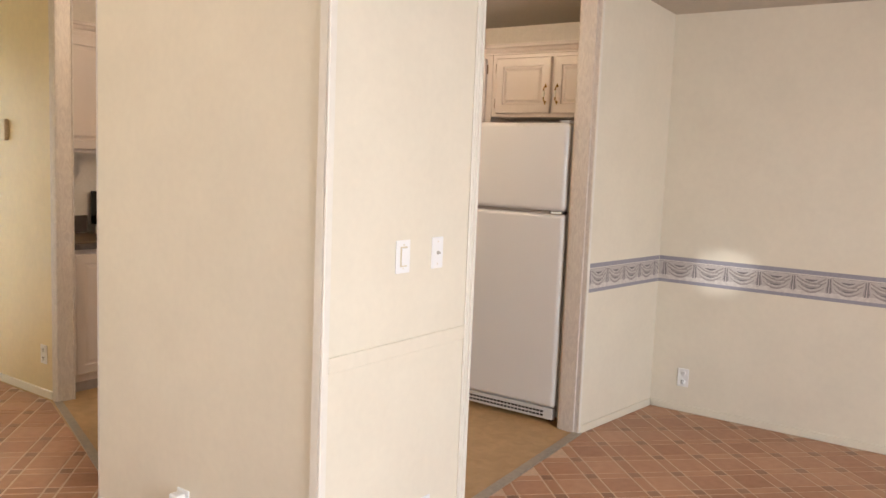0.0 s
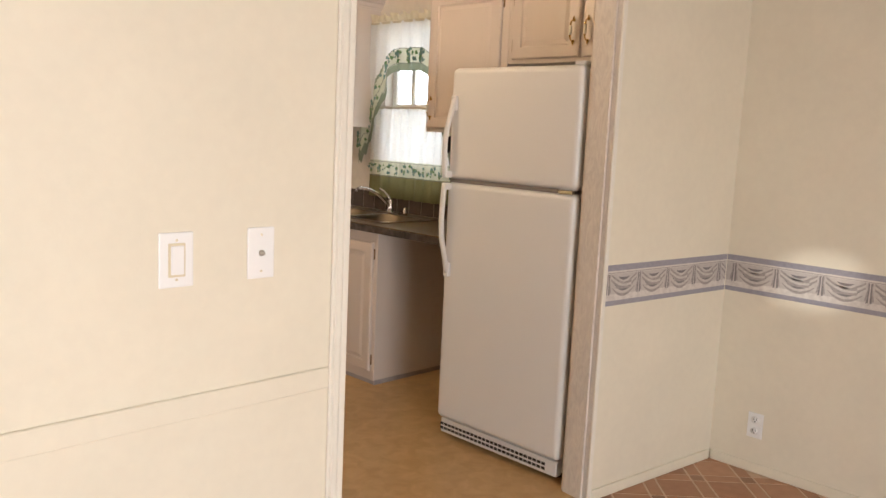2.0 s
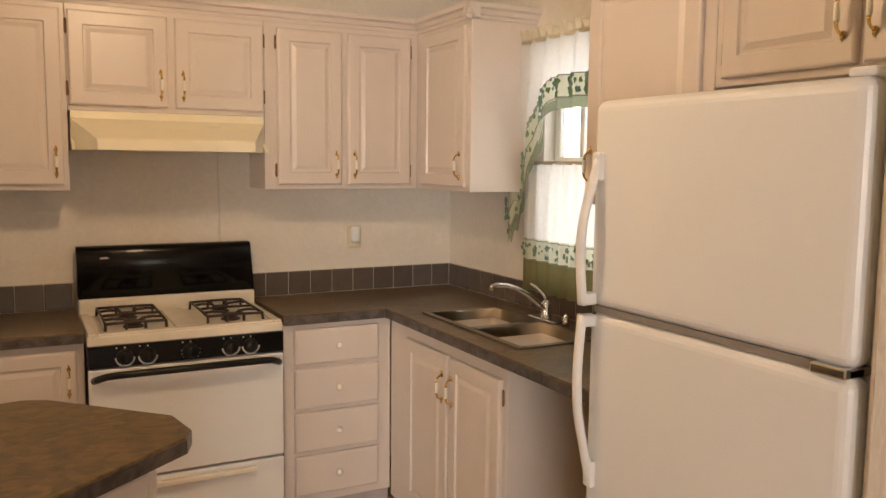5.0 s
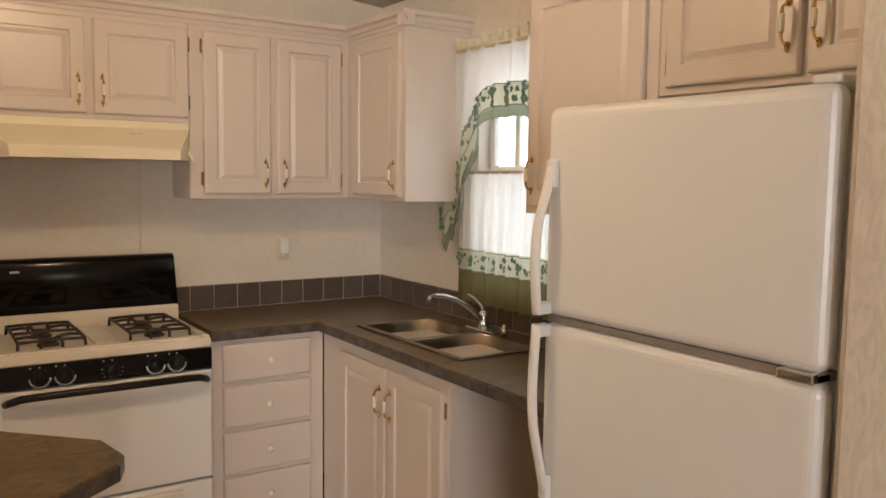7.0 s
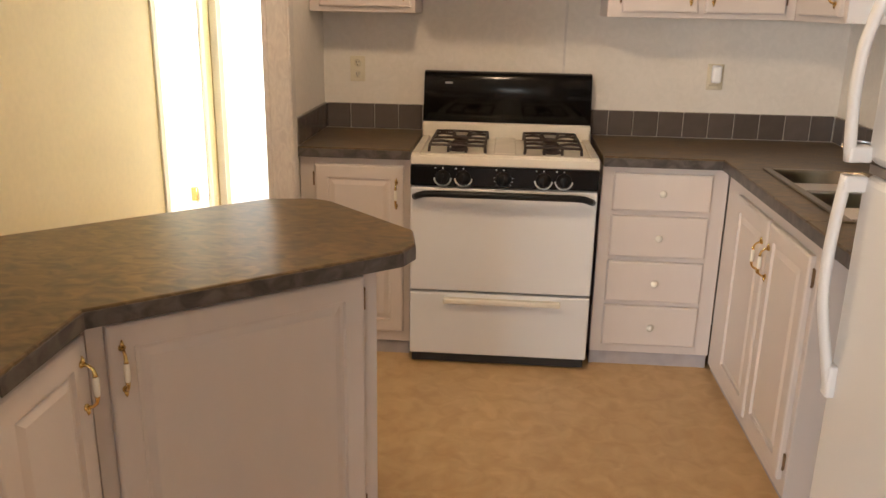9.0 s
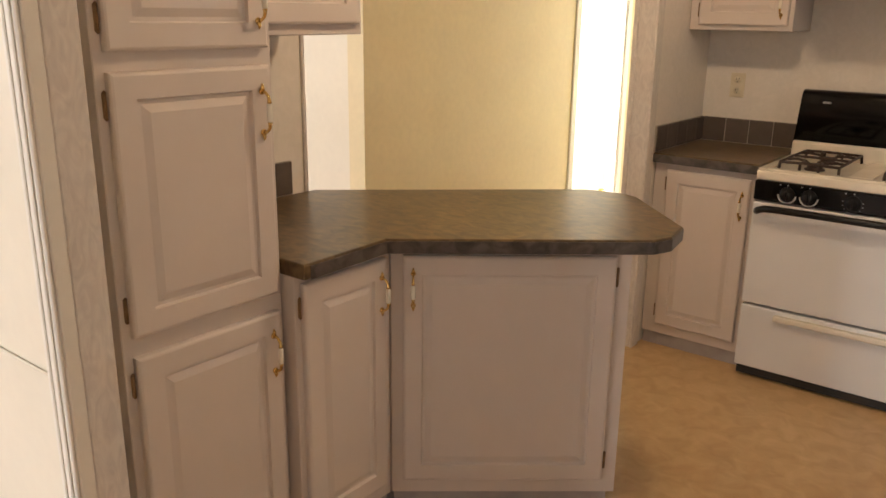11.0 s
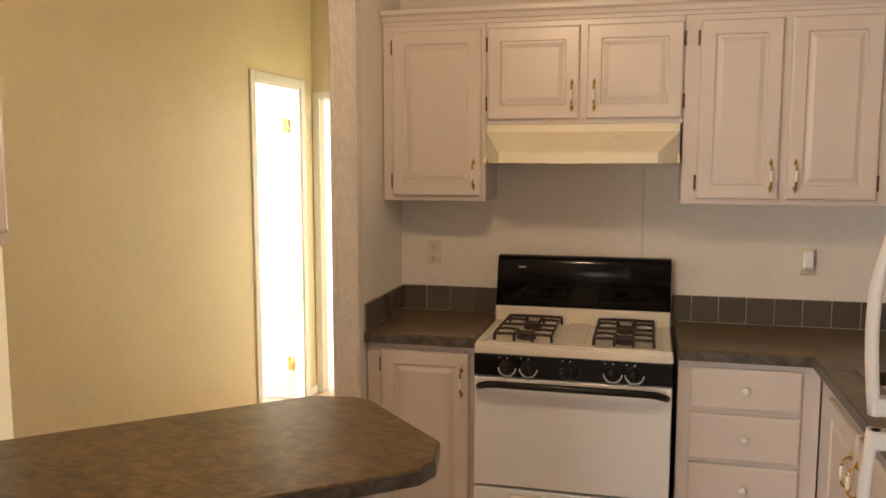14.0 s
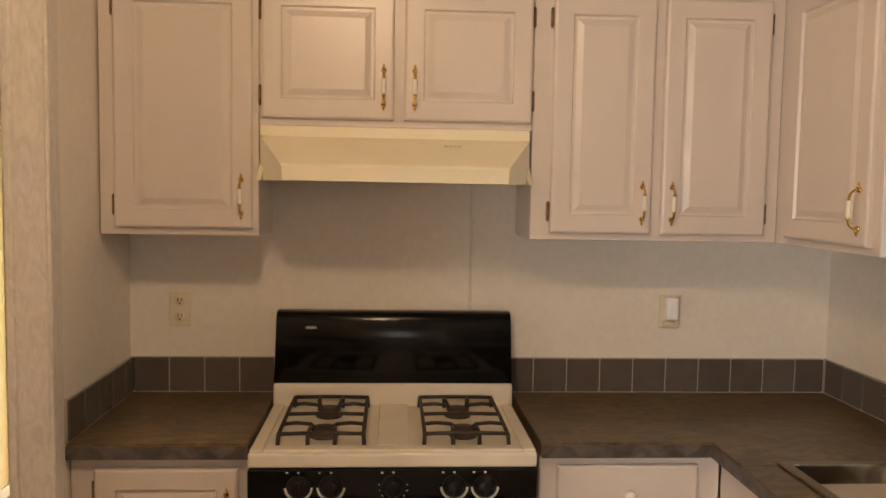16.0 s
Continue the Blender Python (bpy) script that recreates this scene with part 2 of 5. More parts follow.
# ---- mesh helpers ----
def bx(bm, x0, y0, z0, x1, y1, z1, bevel=0.0, mi=0, seg=1):
    got = bmesh.ops.create_cube(bm, size=1.0, matrix=Matrix.LocRotScale(((x0 + x1) / 2, (y0 + y1) / 2, (z0 + z1) / 2), None, (abs(x1 - x0), abs(y1 - y0), abs(z1 - z0))))
    vs = got["verts"]
    faces = {f for v in vs for f in v.link_faces}
    for f in faces:
        f.material_index = mi
    if bevel:
        edges = {e for v in vs for e in v.link_edges}
        r = bmesh.ops.bevel(bm, geom=list(edges), offset=bevel, offset_type="OFFSET", segments=seg, profile=0.5, affect="EDGES", clamp_overlap=True)
        for f in r["faces"]:
            f.material_index = mi
    return bm


def slab(bm, pts, z0, z1, bevel=0.0, mi=0):
    lo = [bm.verts.new((x, y, z0)) for x, y in pts]
    hi = [bm.verts.new((x, y, z1)) for x, y in pts]
    n = len(pts)
    fs = [bm.faces.new(hi), bm.faces.new(lo[::-1])]
    fs += [bm.faces.new((lo[i], lo[(i + 1) % n], hi[(i + 1) % n], hi[i])) for i in range(n)]
    for f in fs:
        f.material_index = mi
    bmesh.ops.recalc_face_normals(bm, faces=fs)
    if bevel:
        bmesh.ops.bevel(bm, geom=[e for e in fs[0].edges], offset=bevel, segments=2, profile=0.5, affect="EDGES")
    return bm


def tube(bm, pts, r, seg=10, mi=0, radii=None):
    rings = []
    up0 = None
    for i, p in enumerate(pts):
        p = Vector(p)
        a = Vector(pts[max(0, i - 1)])
        b = Vector(pts[min(len(pts) - 1, i + 1)])
        d = (b - a).normalized()
        if up0 is None:
            up0 = Vector((0, 0, 1)) if abs(d.z) < 0.9 else Vector((1, 0, 0))
        s = d.cross(up0).normalized()
        u = s.cross(d).normalized()
        up0 = u
        rr = radii[i] if radii else r
        rings.append([bm.verts.new(p + rr * (math.cos(2 * math.pi * k / seg) * s + math.sin(2 * math.pi * k / seg) * u)) for k in range(seg)])
    fs = []
    for a, b in zip(rings, rings[1:]):
        fs += [bm.faces.new((a[k], a[(k + 1) % seg], b[(k + 1) % seg], b[k])) for k in range(seg)]
    for f in fs:
        f.smooth = True
    fs += [bm.faces.new(rings[0][::-1]), bm.faces.new(rings[-1])]
    for f in fs:
        f.material_index = mi
    bmesh.ops.recalc_face_normals(bm, faces=fs)
    return bm


def lathe(bm, prof, m=Matrix(), seg=20, mi=0):
    rings = [[bm.verts.new(m @ Vector((r * math.cos(2 * math.pi * k / seg), r * math.sin(2 * math.pi * k / seg), z))) for k in range(seg)] for r, z in prof]
    fs = []
    for a, b in zip(rings, rings[1:]):
        fs += [bm.faces.new((a[k], a[(k + 1) % seg], b[(k + 1) % seg], b[k])) for k in range(seg)]
    for f in fs:
        f.smooth = True
    fs += [bm.faces.new(rings[0][::-1]), bm.faces.new(rings[-1])]
    for f in fs:
        f.material_index = mi
    bmesh.ops.recalc_face_normals(bm, faces=fs)
    return bm


def mesh_of(name, bm, mats):
    me = bpy.data.meshes.new(name)
    bm.to_mesh(me)
    bm.free()
    for m in mats if isinstance(mats, (list, tuple)) else [mats]:
        me.materials.append(m)
    return me


def part(name, bm, mats, parent=None, label=""):
    ob = new(name, mesh_of(name, bm, mats))
    ob.parent = parent
    if label:
        tagged(ob, label)
    return ob


def thing(name, label, category, m=Matrix(), group=""):
    ob = new(name)
    ob.matrix_basis = m
    return tagged(ob, label, category, group)


def structure(name, bm, mats, label="", category=""):
    return tagged(part(name, bm, mats), label, category, "", "structure")


def B():
    return bmesh.new()


# ---- the plan, in metres ----
EX, NY, WX = 5.08, 5.478, 2.73      # kitchen: east, north, west faces
PY, PT = 2.135, 0.10                # partition: south face, thickness
RY = 2.205                          # partition's short piece: south face
HX = 1.635                          # hall's west wall
CT = 0.924                          # worktop


def ceil_z(x):
    return 2.44 + (EX - x) * 0.088 if x > 1.0 else 2.44 + (EX - 1.0) * 0.088 - (1.0 - x) * 0.088


def gable(bm, x0, x1, y0, y1, extra=0.03):
    """A wall across the slope, with a top that follows the ceiling."""
    xs = [x0] + ([1.0] if x0 < 1.0 < x1 else []) + [x1]
    pts = [(x0, 0)] + [(x1, 0)] + [(x, ceil_z(x) + extra) for x in xs[::-1]]
    a = [bm.verts.new((x, y0, z)) for x, z in pts]
    b = [bm.verts.new((x, y1, z)) for x, z in pts]
    n = len(pts)
    fs = [bm.faces.new(a), bm.faces.new(b[::-1])] + [bm.faces.new((a[i], b[i], b[(i + 1) % n], a[(i + 1) % n])) for i in range(n)]
    bmesh.ops.recalc_face_normals(bm, faces=fs)
    return bm


# floors
bm = B(); slab(bm, [(WX - 0.10, 2.195), (4.30, 2.305), (EX + 0.15, 2.305), (EX + 0.15, NY + 0.1), (WX - 0.10, NY + 0.1)], -0.10, 0.003)
slab(bm, [(2.10, 2.21), (WX - 0.10, 2.21), (WX - 0.10, 4.93), (2.10, 3.42)], -0.10, 0.003)
structure("floor_kitchen", bm, FLOORK, "mottled tan sheet vinyl kitchen floor", "floor")
bm = B(); bx(bm, -2.6, -3.1, -0.12, EX + 0.15, PY + 0.19, -0.0018)
bx(bm, -2.6, PY + 0.19, -0.12, 2.10, 7.0, -0.0018)
bx(bm, 2.10, 3.42, -0.12, 2.63, 7.0, -0.0022)
floor_living = structure("floor_living", bm, SUBFLOOR, "brick-red patterned vinyl floor with pale joints", "floor")
bm = B(); bx(bm, -0.6, 7.0, -0.12, 4.0, 11.1, -0.002)
structure("floor_bedroom", bm, BEDFLOOR, "pale sunlit tile floor of the far room", "floor")
bm = B(); bx(bm, -0.6, 5.2, -0.003, HX - 0.02, 6.98, 0.004)
structure("floor_bath", bm, BEDFLOOR, "pale tile floor behind the hall door", "floor")

# ceiling: two slopes, ridge over x = 1
bm = B()
for xa, xb in ((1.0, EX + 0.15), (-2.7, 1.0)):
    za, zb = ceil_z(xa + 1e-6), ceil_z(xb)
    vs = [bm.verts.new(p) for p in ((xa, -3.1, za), (xb, -3.1, zb), (xb, 11.1, zb), (xa, 11.1, za), (xa, -3.1, za + 0.1), (xb, -3.1, zb + 0.1), (xb, 11.1, zb + 0.1), (xa, 11.1, za + 0.1))]
    for f in ((3, 2, 1, 0), (4, 5, 6, 7), (0, 1, 5, 4), (2, 3, 7, 6), (1, 2, 6, 5), (3, 0, 4, 7)):
        bm.faces.new([vs[i] for i in f])
bmesh.ops.recalc_face_normals(bm, faces=bm.faces)
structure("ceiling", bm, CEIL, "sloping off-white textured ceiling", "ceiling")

# east wall, with the window opening over the sink
WY0, WY1, WZ0, WZ1 = 3.95, 4.60, 1.09, 2.09
HE = ceil_z(EX) + 0.02
bm = B()
bx(bm, EX, -3.1, -0.1, EX + 0.12, RY + 0.05, HE)
structure("wall_east_dining", bm, WALL, "cream panel wall with a wallpaper border", "wall")
bm = B()
bx(bm, EX, RY + 0.05, -0.1, EX + 0.12, WY0, HE)
bx(bm, EX, WY1, -0.1, EX + 0.12, NY + 0.1, HE)
bx(bm, EX, WY0, -0.1, EX + 0.12, WY1, WZ0)
bx(bm, EX, WY0, WZ1, EX + 0.12, WY1, HE)
structure("wall_east_kitchen", bm, KWALL, "marbled beige kitchen wall panel", "wall")
# north wall
bm = B(); gable(bm, WX - 0.008, EX, NY, NY + 0.10)
structure("wall_north", bm, KWALL, "marbled beige kitchen wall panel behind the range", "wall")
bm = B(); bx(bm, 3.835, NY - 0.004, CT + 0.11, 3.846, NY, 1.78, 0.001)
structure("panel_batten", bm, JAMB, "narrow seam batten on the wall panel", "trim")
# kitchen's west stub wall and its hall face
bm = B(); bx(bm, WX - 0.008, 4.87, 0, WX, NY, 2.66)
structure("wall_west_kitchen", bm, KWALL, "marbled beige panel on the end wall", "wall")
bm = B(); bx(bm, WX - 0.08, 4.87, 0, WX - 0.008, 7.0, 2.66)
structure("wall_hall_east", bm, HALL, "cream hall wall, warm lamplight in its colour", "wall")
bm = B(); bx(bm, WX - 0.090, 4.845, 0, WX + 0.010, 4.87, 2.64, 0.003)
bx(bm, WX - 0.100, 4.838, 0, WX - 0.078, 4.90, 2.63, 0.004)
bx(bm, WX, 4.838, 0, WX + 0.012, 4.905, 2.63, 0.004)
structure("trim_hall_post", bm, JAMB, "marbled grey-beige post trim at the wall's end", "trim")
# partition, long piece and its return
bm = B(); gable(bm, 2.0, 2.843, PY, PY + PT)
structure("wall_partition", bm, WALL, "cream partition wall with a low rail", "wall")
bm = B(); bx(bm, 2.0, PY + PT, 0, 2.12, 3.385, 2.72)
structure("wall_partition_return", bm, WALL, "cream return wall of the partition", "wall")
bm = B(); bx(bm, 2.1205, PY + PT, 0, 2.126, 3.375, 2.70)
bx(bm, 2.126, 3.19, CT, 2.130, 3.20, 1.46)
structure("panel_partition_kitchen", bm, KWALL, "beige panel with a seam behind the peninsula", "wall")
bm = B(); bx(bm, 2.0, 3.385, 0, 2.13, 3.40, 2.70, 0.003)
structure("trim_return_end", bm, JAMB, "marbled brown-beige trim at the wall's end", "trim")
# partition, short piece by the fridge
SK = Matrix.Translation((EX - 0.025, RY - 0.008, 0)) @ pose(0, 0, 0, 0, 0, -6.2) @ Matrix.Translation((-EX, -RY, 0))
bm = B(); gable(bm, 4.255, EX + 0.06, RY, RY + PT + 0.03)
structure("wall_partition_short", bm, WALL, "short cream wall with a wallpaper border", "wall").matrix_basis = SK
bm = B(); bx(bm, 4.243, RY - 0.004, 0, 4.255, RY + PT + 0.034, 2.45, 0.002)
bx(bm, 4.234, RY + 0.018, 0, 4.243, RY + PT + 0.020, 2.45, 0.003)
structure("trim_fridge_post", bm, JAMB, "marbled grey-white jamb trim beside the fridge", "trim").matrix_basis = SK
bm = B(); bx(bm, 4.240, RY - 0.012, 0, 4.264, RY - 0.004, 2.45, 0.003)
structure("casing_fridge_post", bm, TRIMW, "white corner casing", "trim").matrix_basis = SK
# casing at the partition's opening edge: fluted white strip and marbled jamb
bm = B(); bx(bm, 2.843, PY + 0.030, 0, 2.852, PY + PT - 0.002, 2.6, 0.003)
structure("trim_partition_jamb", bm, JAMB, "marbled beige jamb trim", "trim")
bm = B(); bx(bm, 2.799, PY - 0.010, 0, 2.851, PY, 2.58, 0.003)
bx(bm, 2.807, PY - 0.015, 0, 2.819, PY - 0.010, 2.58, 0.002)
bx(bm, 2.827, PY - 0.015, 0, 2.843, PY - 0.010, 2.58, 0.002)
bx(bm, 2.843, PY, 0, 2.853, PY + 0.030, 2.58, 0.003)
structure("casing_partition", bm, TRIMW, "white fluted casing strip", "trim")
bm = B(); bx(bm, 1.988, PY - 0.010, 0, 2.022, PY, 2.7, 0.004); bx(bm, 1.988, PY, 0, 2.0, PY + 0.035, 2.7, 0.003)
structure("casing_partition_corner", bm, TRIMW, "white corner bead", "trim")
bm = B(); bx(bm, 2.022, PY - 0.008, 0.795, 2.799, PY, 0.850, 0.003)
structure("trim_chair_rail", bm, WALL, "cream painted flat chair rail", "trim")

# hall's west wall with the open door, its end wall, the far rooms
DY0, DY1, DH = 6.15, 6.80, 2.09
bm = B()
bx(bm, HX - 0.10, 4.20, 0, HX, DY0, 2.80)
bx(bm, HX - 0.10, DY1, 0, HX, 7.0, 2.80)
bx(bm, HX - 0.10, DY0, DH, HX, DY1, 2.80)
structure("wall_hall_west", bm, HALL, "cream hall wall with a doorway, warm lamplight in its colour", "wall")
bm = B()
bx(bm, HX - 0.10, 7.0, 0, 1.68, 7.10, 2.80)
bx(bm, 2.50, 7.0, 0, WX - 0.008, 7.10, 2.80)
bx(bm, 1.68, 7.0, 2.03, 2.50, 7.10, 2.80)
structure("wall_hall_end", bm, HALL, "cream end wall of the hall, warm lamplight in its colour", "wall")
bm = B()
bx(bm, HX, DY0 - 0.055, 0, HX + 0.014, DY0, DH + 0.055, 0.003)
bx(bm, HX, DY1, 0, HX + 0.014, DY1 + 0.055, DH + 0.055, 0.003)
bx(bm, HX, DY0, DH, HX + 0.014, DY1, DH + 0.055, 0.003)
bx(bm, HX - 0.10, DY1 - 0.012, 0, HX, DY1, DH, 0.001)
bx(bm, HX - 0.10, DY0, 0, HX, DY0 + 0.012, DH, 0.001)
bx(bm, HX - 0.10, DY0 + 0.012, DH - 0.012, HX, DY1 - 0.012, DH, 0.001)
structure("casing_hall_door", bm, DOORW, "white door casing", "trim")
bm = B()
bx(bm, 1.64, 6.986, 0, 1.69, 7.0, 2.08, 0.003)
bx(bm, 2.50, 6.986, 0, 2.56, 7.0, 2.08, 0.003)
bx(bm, 1.69, 6.986, 2.03, 2.50, 7.0, 2.08, 0.003)
structure("casing_hall_end", bm, DOORW, "white door casing", "trim")
bm = B()
bx(bm, -0.6, 7.0, 0, HX - 0.10, 7.1, 2.80)
bx(bm, -0.6, 5.1, 0, HX - 0.10, 5.2, 2.80)
bx(bm, -0.6, 5.2, 0, -0.5, 5.5, 2.80); bx(bm, -0.6, 6.5, 0, -0.5, 7.0, 2.80)
bx(bm, -0.6, 5.5, 0, -0.5, 6.5, 1.05); bx(bm, -0.6, 5.5, 2.15, -0.5, 6.5, 2.80)
structure("wall_bath", bm, DOORW, "white walls of the side room", "wall")
bm = B()
bx(bm, -0.6, 7.1, 0, -0.5, 8.4, 2.8); bx(bm, -0.6, 9.6, 0, -0.5, 11.0, 2.8); bx(bm, -0.6, 8.4, 0, -0.5, 9.6, 0.9); bx(bm, -0.6, 8.4, 2.1, -0.5, 9.6, 2.8); bx(bm, 3.9, 7.1, 0, 4.0, 11.0, 2.8)
bx(bm, -0.5, 10.9, 0, 3.9, 11.0, 2.8)
bx(bm, WX - 0.008, 7.0, 0, 3.9, 7.1, 2.8)
structure("wall_bedroom", bm, DOORW, "white walls of the far room", "wall")
bm = B(); bx(bm, -0.5, 10.885, 0, 3.9, 10.9, 0.10, 0.004)
structure("baseboard_bedroom", bm, TRIMW, "white baseboard", "trim")
# living room shell behind the camera
bm = B()
bx(bm, -2.6, -3.0, 0, 0.05, -2.9, 2.8); bx(bm, 1.75, -3.0, 0, 3.0, -2.9, 2.8); bx(bm, 4.2, -3.0, 0, EX, -2.9, 2.8)
for a, b in ((0.05, 1.75), (3.0, 4.2)):
    bx(bm, a, -3.0, 0, b, -2.9, 0.65); bx(bm, a, -3.0, 2.05, b, -2.9, 2.8)
structure("wall_south", bm, WALL, "cream wall with two windows", "wall")
bm = B()
bx(bm, -2.5, -2.9, 0, -2.4, 1.05, 2.8); bx(bm, -2.5, 2.55, 0, -2.4, 5.1, 2.8)
bx(bm, -2.5, 1.05, 0, -2.4, 2.55, 0.85); bx(bm, -2.5, 1.05, 2.05, -2.4, 2.55, 2.8)
structure("wall_west_living", bm, WALL, "cream living room wall", "wall")
bm = B(); bx(bm, -2.4, 4.20, 0, HX - 0.10, 4.30, 2.8)
structure("wall_north_living", bm, WALL, "cream living room wall", "wall")

# baseboards and thresholds
bm = B(); bx(bm, EX - 0.012, -2.9, 0, EX, RY - 0.022, 0.045, 0.003)
structure("baseboard_dining", bm, WALL, "thin cream base moulding", "trim")
bm = B(); bx(bm, 4.266, RY - 0.012, 0, EX + 0.010, RY, 0.045, 0.003)
structure("baseboard_short", bm, WALL, "thin cream base moulding", "trim").matrix_basis = SK
bm = B(); bx(bm, WX - 0.092, 4.92, 0, WX - 0.08, 6.98, 0.05, 0.003); bx(bm, HX, 4.2, 0, HX + 0.012, 6.09, 0.06, 0.003); bx(bm, HX, 6.86, 0, HX + 0.012, 6.985, 0.06, 0.003)
bx(bm, 1.988, PY + 0.03, 0, 2.0, 3.385, 0.05, 0.003)
structure("baseboard_hall", bm, TRIMW, "thin pale base moulding", "trim")
bm = B(); slab(bm, [(2.86, PY + 0.045), (4.24, PY + 0.130), (4.24, PY + 0.180), (2.86, PY + 0.095)], 0, 0.008)
structure("threshold_dining", bm, STRIP, "worn metal threshold strip", "threshold")
bm = B()
slab(bm, [(2.095, 3.43), (2.140, 3.42), (2.665, 4.86), (2.620, 4.86)], 0, 0.008)
structure("threshold_hall", bm, STRIP, "worn metal threshold strip", "threshold")

# ---- window over the sink ----
win = structure("window_1", bx(B(), EX + 0.118, WY0 - 0.05, WZ0 - 0.05, EX + 0.125, WY1 + 0.05, WZ0, 0.002), DOORW, "white sash window over the sink", "window")
bm = B()
for a in ((WY0, WY0 + 0.035), (WY1 - 0.035, WY1)):
    bx(bm, EX + 0.06, a[0], WZ0, EX + 0.10, a[1], WZ1, 0.003)
bx(bm, EX + 0.06, WY0 + 0.035, WZ0, EX + 0.10, WY1 - 0.035, WZ0 + 0.035, 0.003)
bx(bm, EX + 0.06, WY0 + 0.035, WZ1 - 0.035, EX + 0.10, WY1 - 0.035, WZ1, 0.003)
part("window_frame", bm, DOORW, win)
bm = B(); bx(bm, EX + 0.05, WY0 + 0.035, 1.575, EX + 0.095, WY1 - 0.035, 1.615, 0.004)
part("meeting_rail", bm, DOORW, win)
bm = B(); bx(bm, EX + 0.065, 4.40, 1.615, EX + 0.095, 4.43, WZ1 - 0.035, 0.003)
part("muntin", bm, DOORW, win)
for z0, z1 in ((WZ0 + 0.035, 1.575), (1.615, WZ1 - 0.035)):
    bm = B(); bx(bm, EX + 0.076, WY0 + 0.035, z0, EX + 0.080, WY1 - 0.035, z1)
    part("pane", bm, GLASS, win).visible_shadow = False
bm = B(); bx(bm, EX - 0.015, WY0 - 0.03, WZ0 - 0.025, EX + 0.06, WY1 + 0.03, WZ0, 0.004)
part("window_sill", bm, IVORY, win)
bm = B()
bx(bm, 7.0, 1.0, -0.5, 7.02, 8.5, 5.0)
structure("backdrop", bm, BACKDROP, "pale bright sky and haze outside the window", "backdrop")


# ---- cabinets ----
def raised_panel(bm, x0, z0, x1, z1, t=0.019, rail=0.055, plain=False):
    """A cabinet door front: local x right, z up, front towards -y."""
    prof = [(0, 0), (0, t - 0.006), (0.003, t - 0.002), (0.008, t)]
    if not plain:
        prof += [(rail, t), (rail + 0.004, t - 0.008), (rail + 0.012, t - 0.008), (rail + 0.030, t - 0.001)]
    rings = [[bm.verts.new(p) for p in ((x0 + i, -d, z0 + i), (x1 - i, -d, z0 + i), (x1 - i, -d, z1 - i), (x0 + i, -d, z1 - i))] for i, d in prof]
    for a, b in zip(rings, rings[1:]):
        for k in range(4):
            bm.faces.new((a[k], a[(k + 1) % 4], b[(k + 1) % 4], b[k]))
    bm.faces.new(rings[0][::-1])
    bm.faces.new(rings[-1])
    bmesh.ops.recalc_face_normals(bm, faces=bm.faces)
    return bm


def pull_mesh():
    """Bow pull: brass feet and arch with a porcelain grip; stands along z, foot plane y = 0."""
    bm = B()
    for s in (-1, 1):
        lathe(bm, [(0.001, 0), (0.0075, 0.0005), (0.008, 0.004), (0.004, 0.007)], pose(0, 0, s * 0.048, 90, 0, 0), 12)
        tube(bm, [(0, -0.004, s * 0.048), (0, -0.016, s * 0.046), (0, -0.025, s * 0.038), (0, -0.028, s * 0.027), (0, -0.028, s * 0.022)], 0.0035, 8, 0, [0.0055, 0.0035, 0.0038, 0.0046, 0.006])
        tube(bm, [(0, -0.004, s * 0.050), (0, -0.006, s * 0.060), (0, -0.004, s * 0.067)], 0.003, 8, 0, [0.006, 0.004, 0.001])
    tube(bm, [(0, -0.028, z) for z in (-0.022, -0.018, 0.0, 0.018, 0.022)], 0.006, 12, 1, [0.005, 0.0068, 0.0075, 0.0068, 0.005])
    return mesh_of("pull", bm, [BRASS, PORC])


def knob_mesh():
    bm = B()
    lathe(bm, [(0.006, 0), (0.006, 0.008), (0.013, 0.014), (0.015, 0.019), (0.012, 0.024), (0.002, 0.026)], pose(0, 0, 0, 90, 0, 0), 16)
    return mesh_of("knob", bm, [PORC])


def hinge_mesh():
    bm = B()
    bx(bm, -0.005, -0.004, -0.027, 0.005, 0, 0.027, 0.002)
    tube(bm, [(0, -0.005, z) for z in (-0.024, 0.024)], 0.0035, 8)
    for s in (-1, 1):
        lathe(bm, [(0.0035, 0), (0.0045, 0.003), (0.001, 0.007)], pose(0, -0.005, s * 0.024, 0 if s > 0 else 180), 8)
    return mesh_of("hinge", bm, [OLDBRASS])


PULL, KNOB, HINGE = pull_mesh(), knob_mesh(), hinge_mesh()


def at(name, data, parent, x, y, z):
    ob = new(name, data)
    ob.parent = parent
    ob.location = (x, y, z)
    return ob


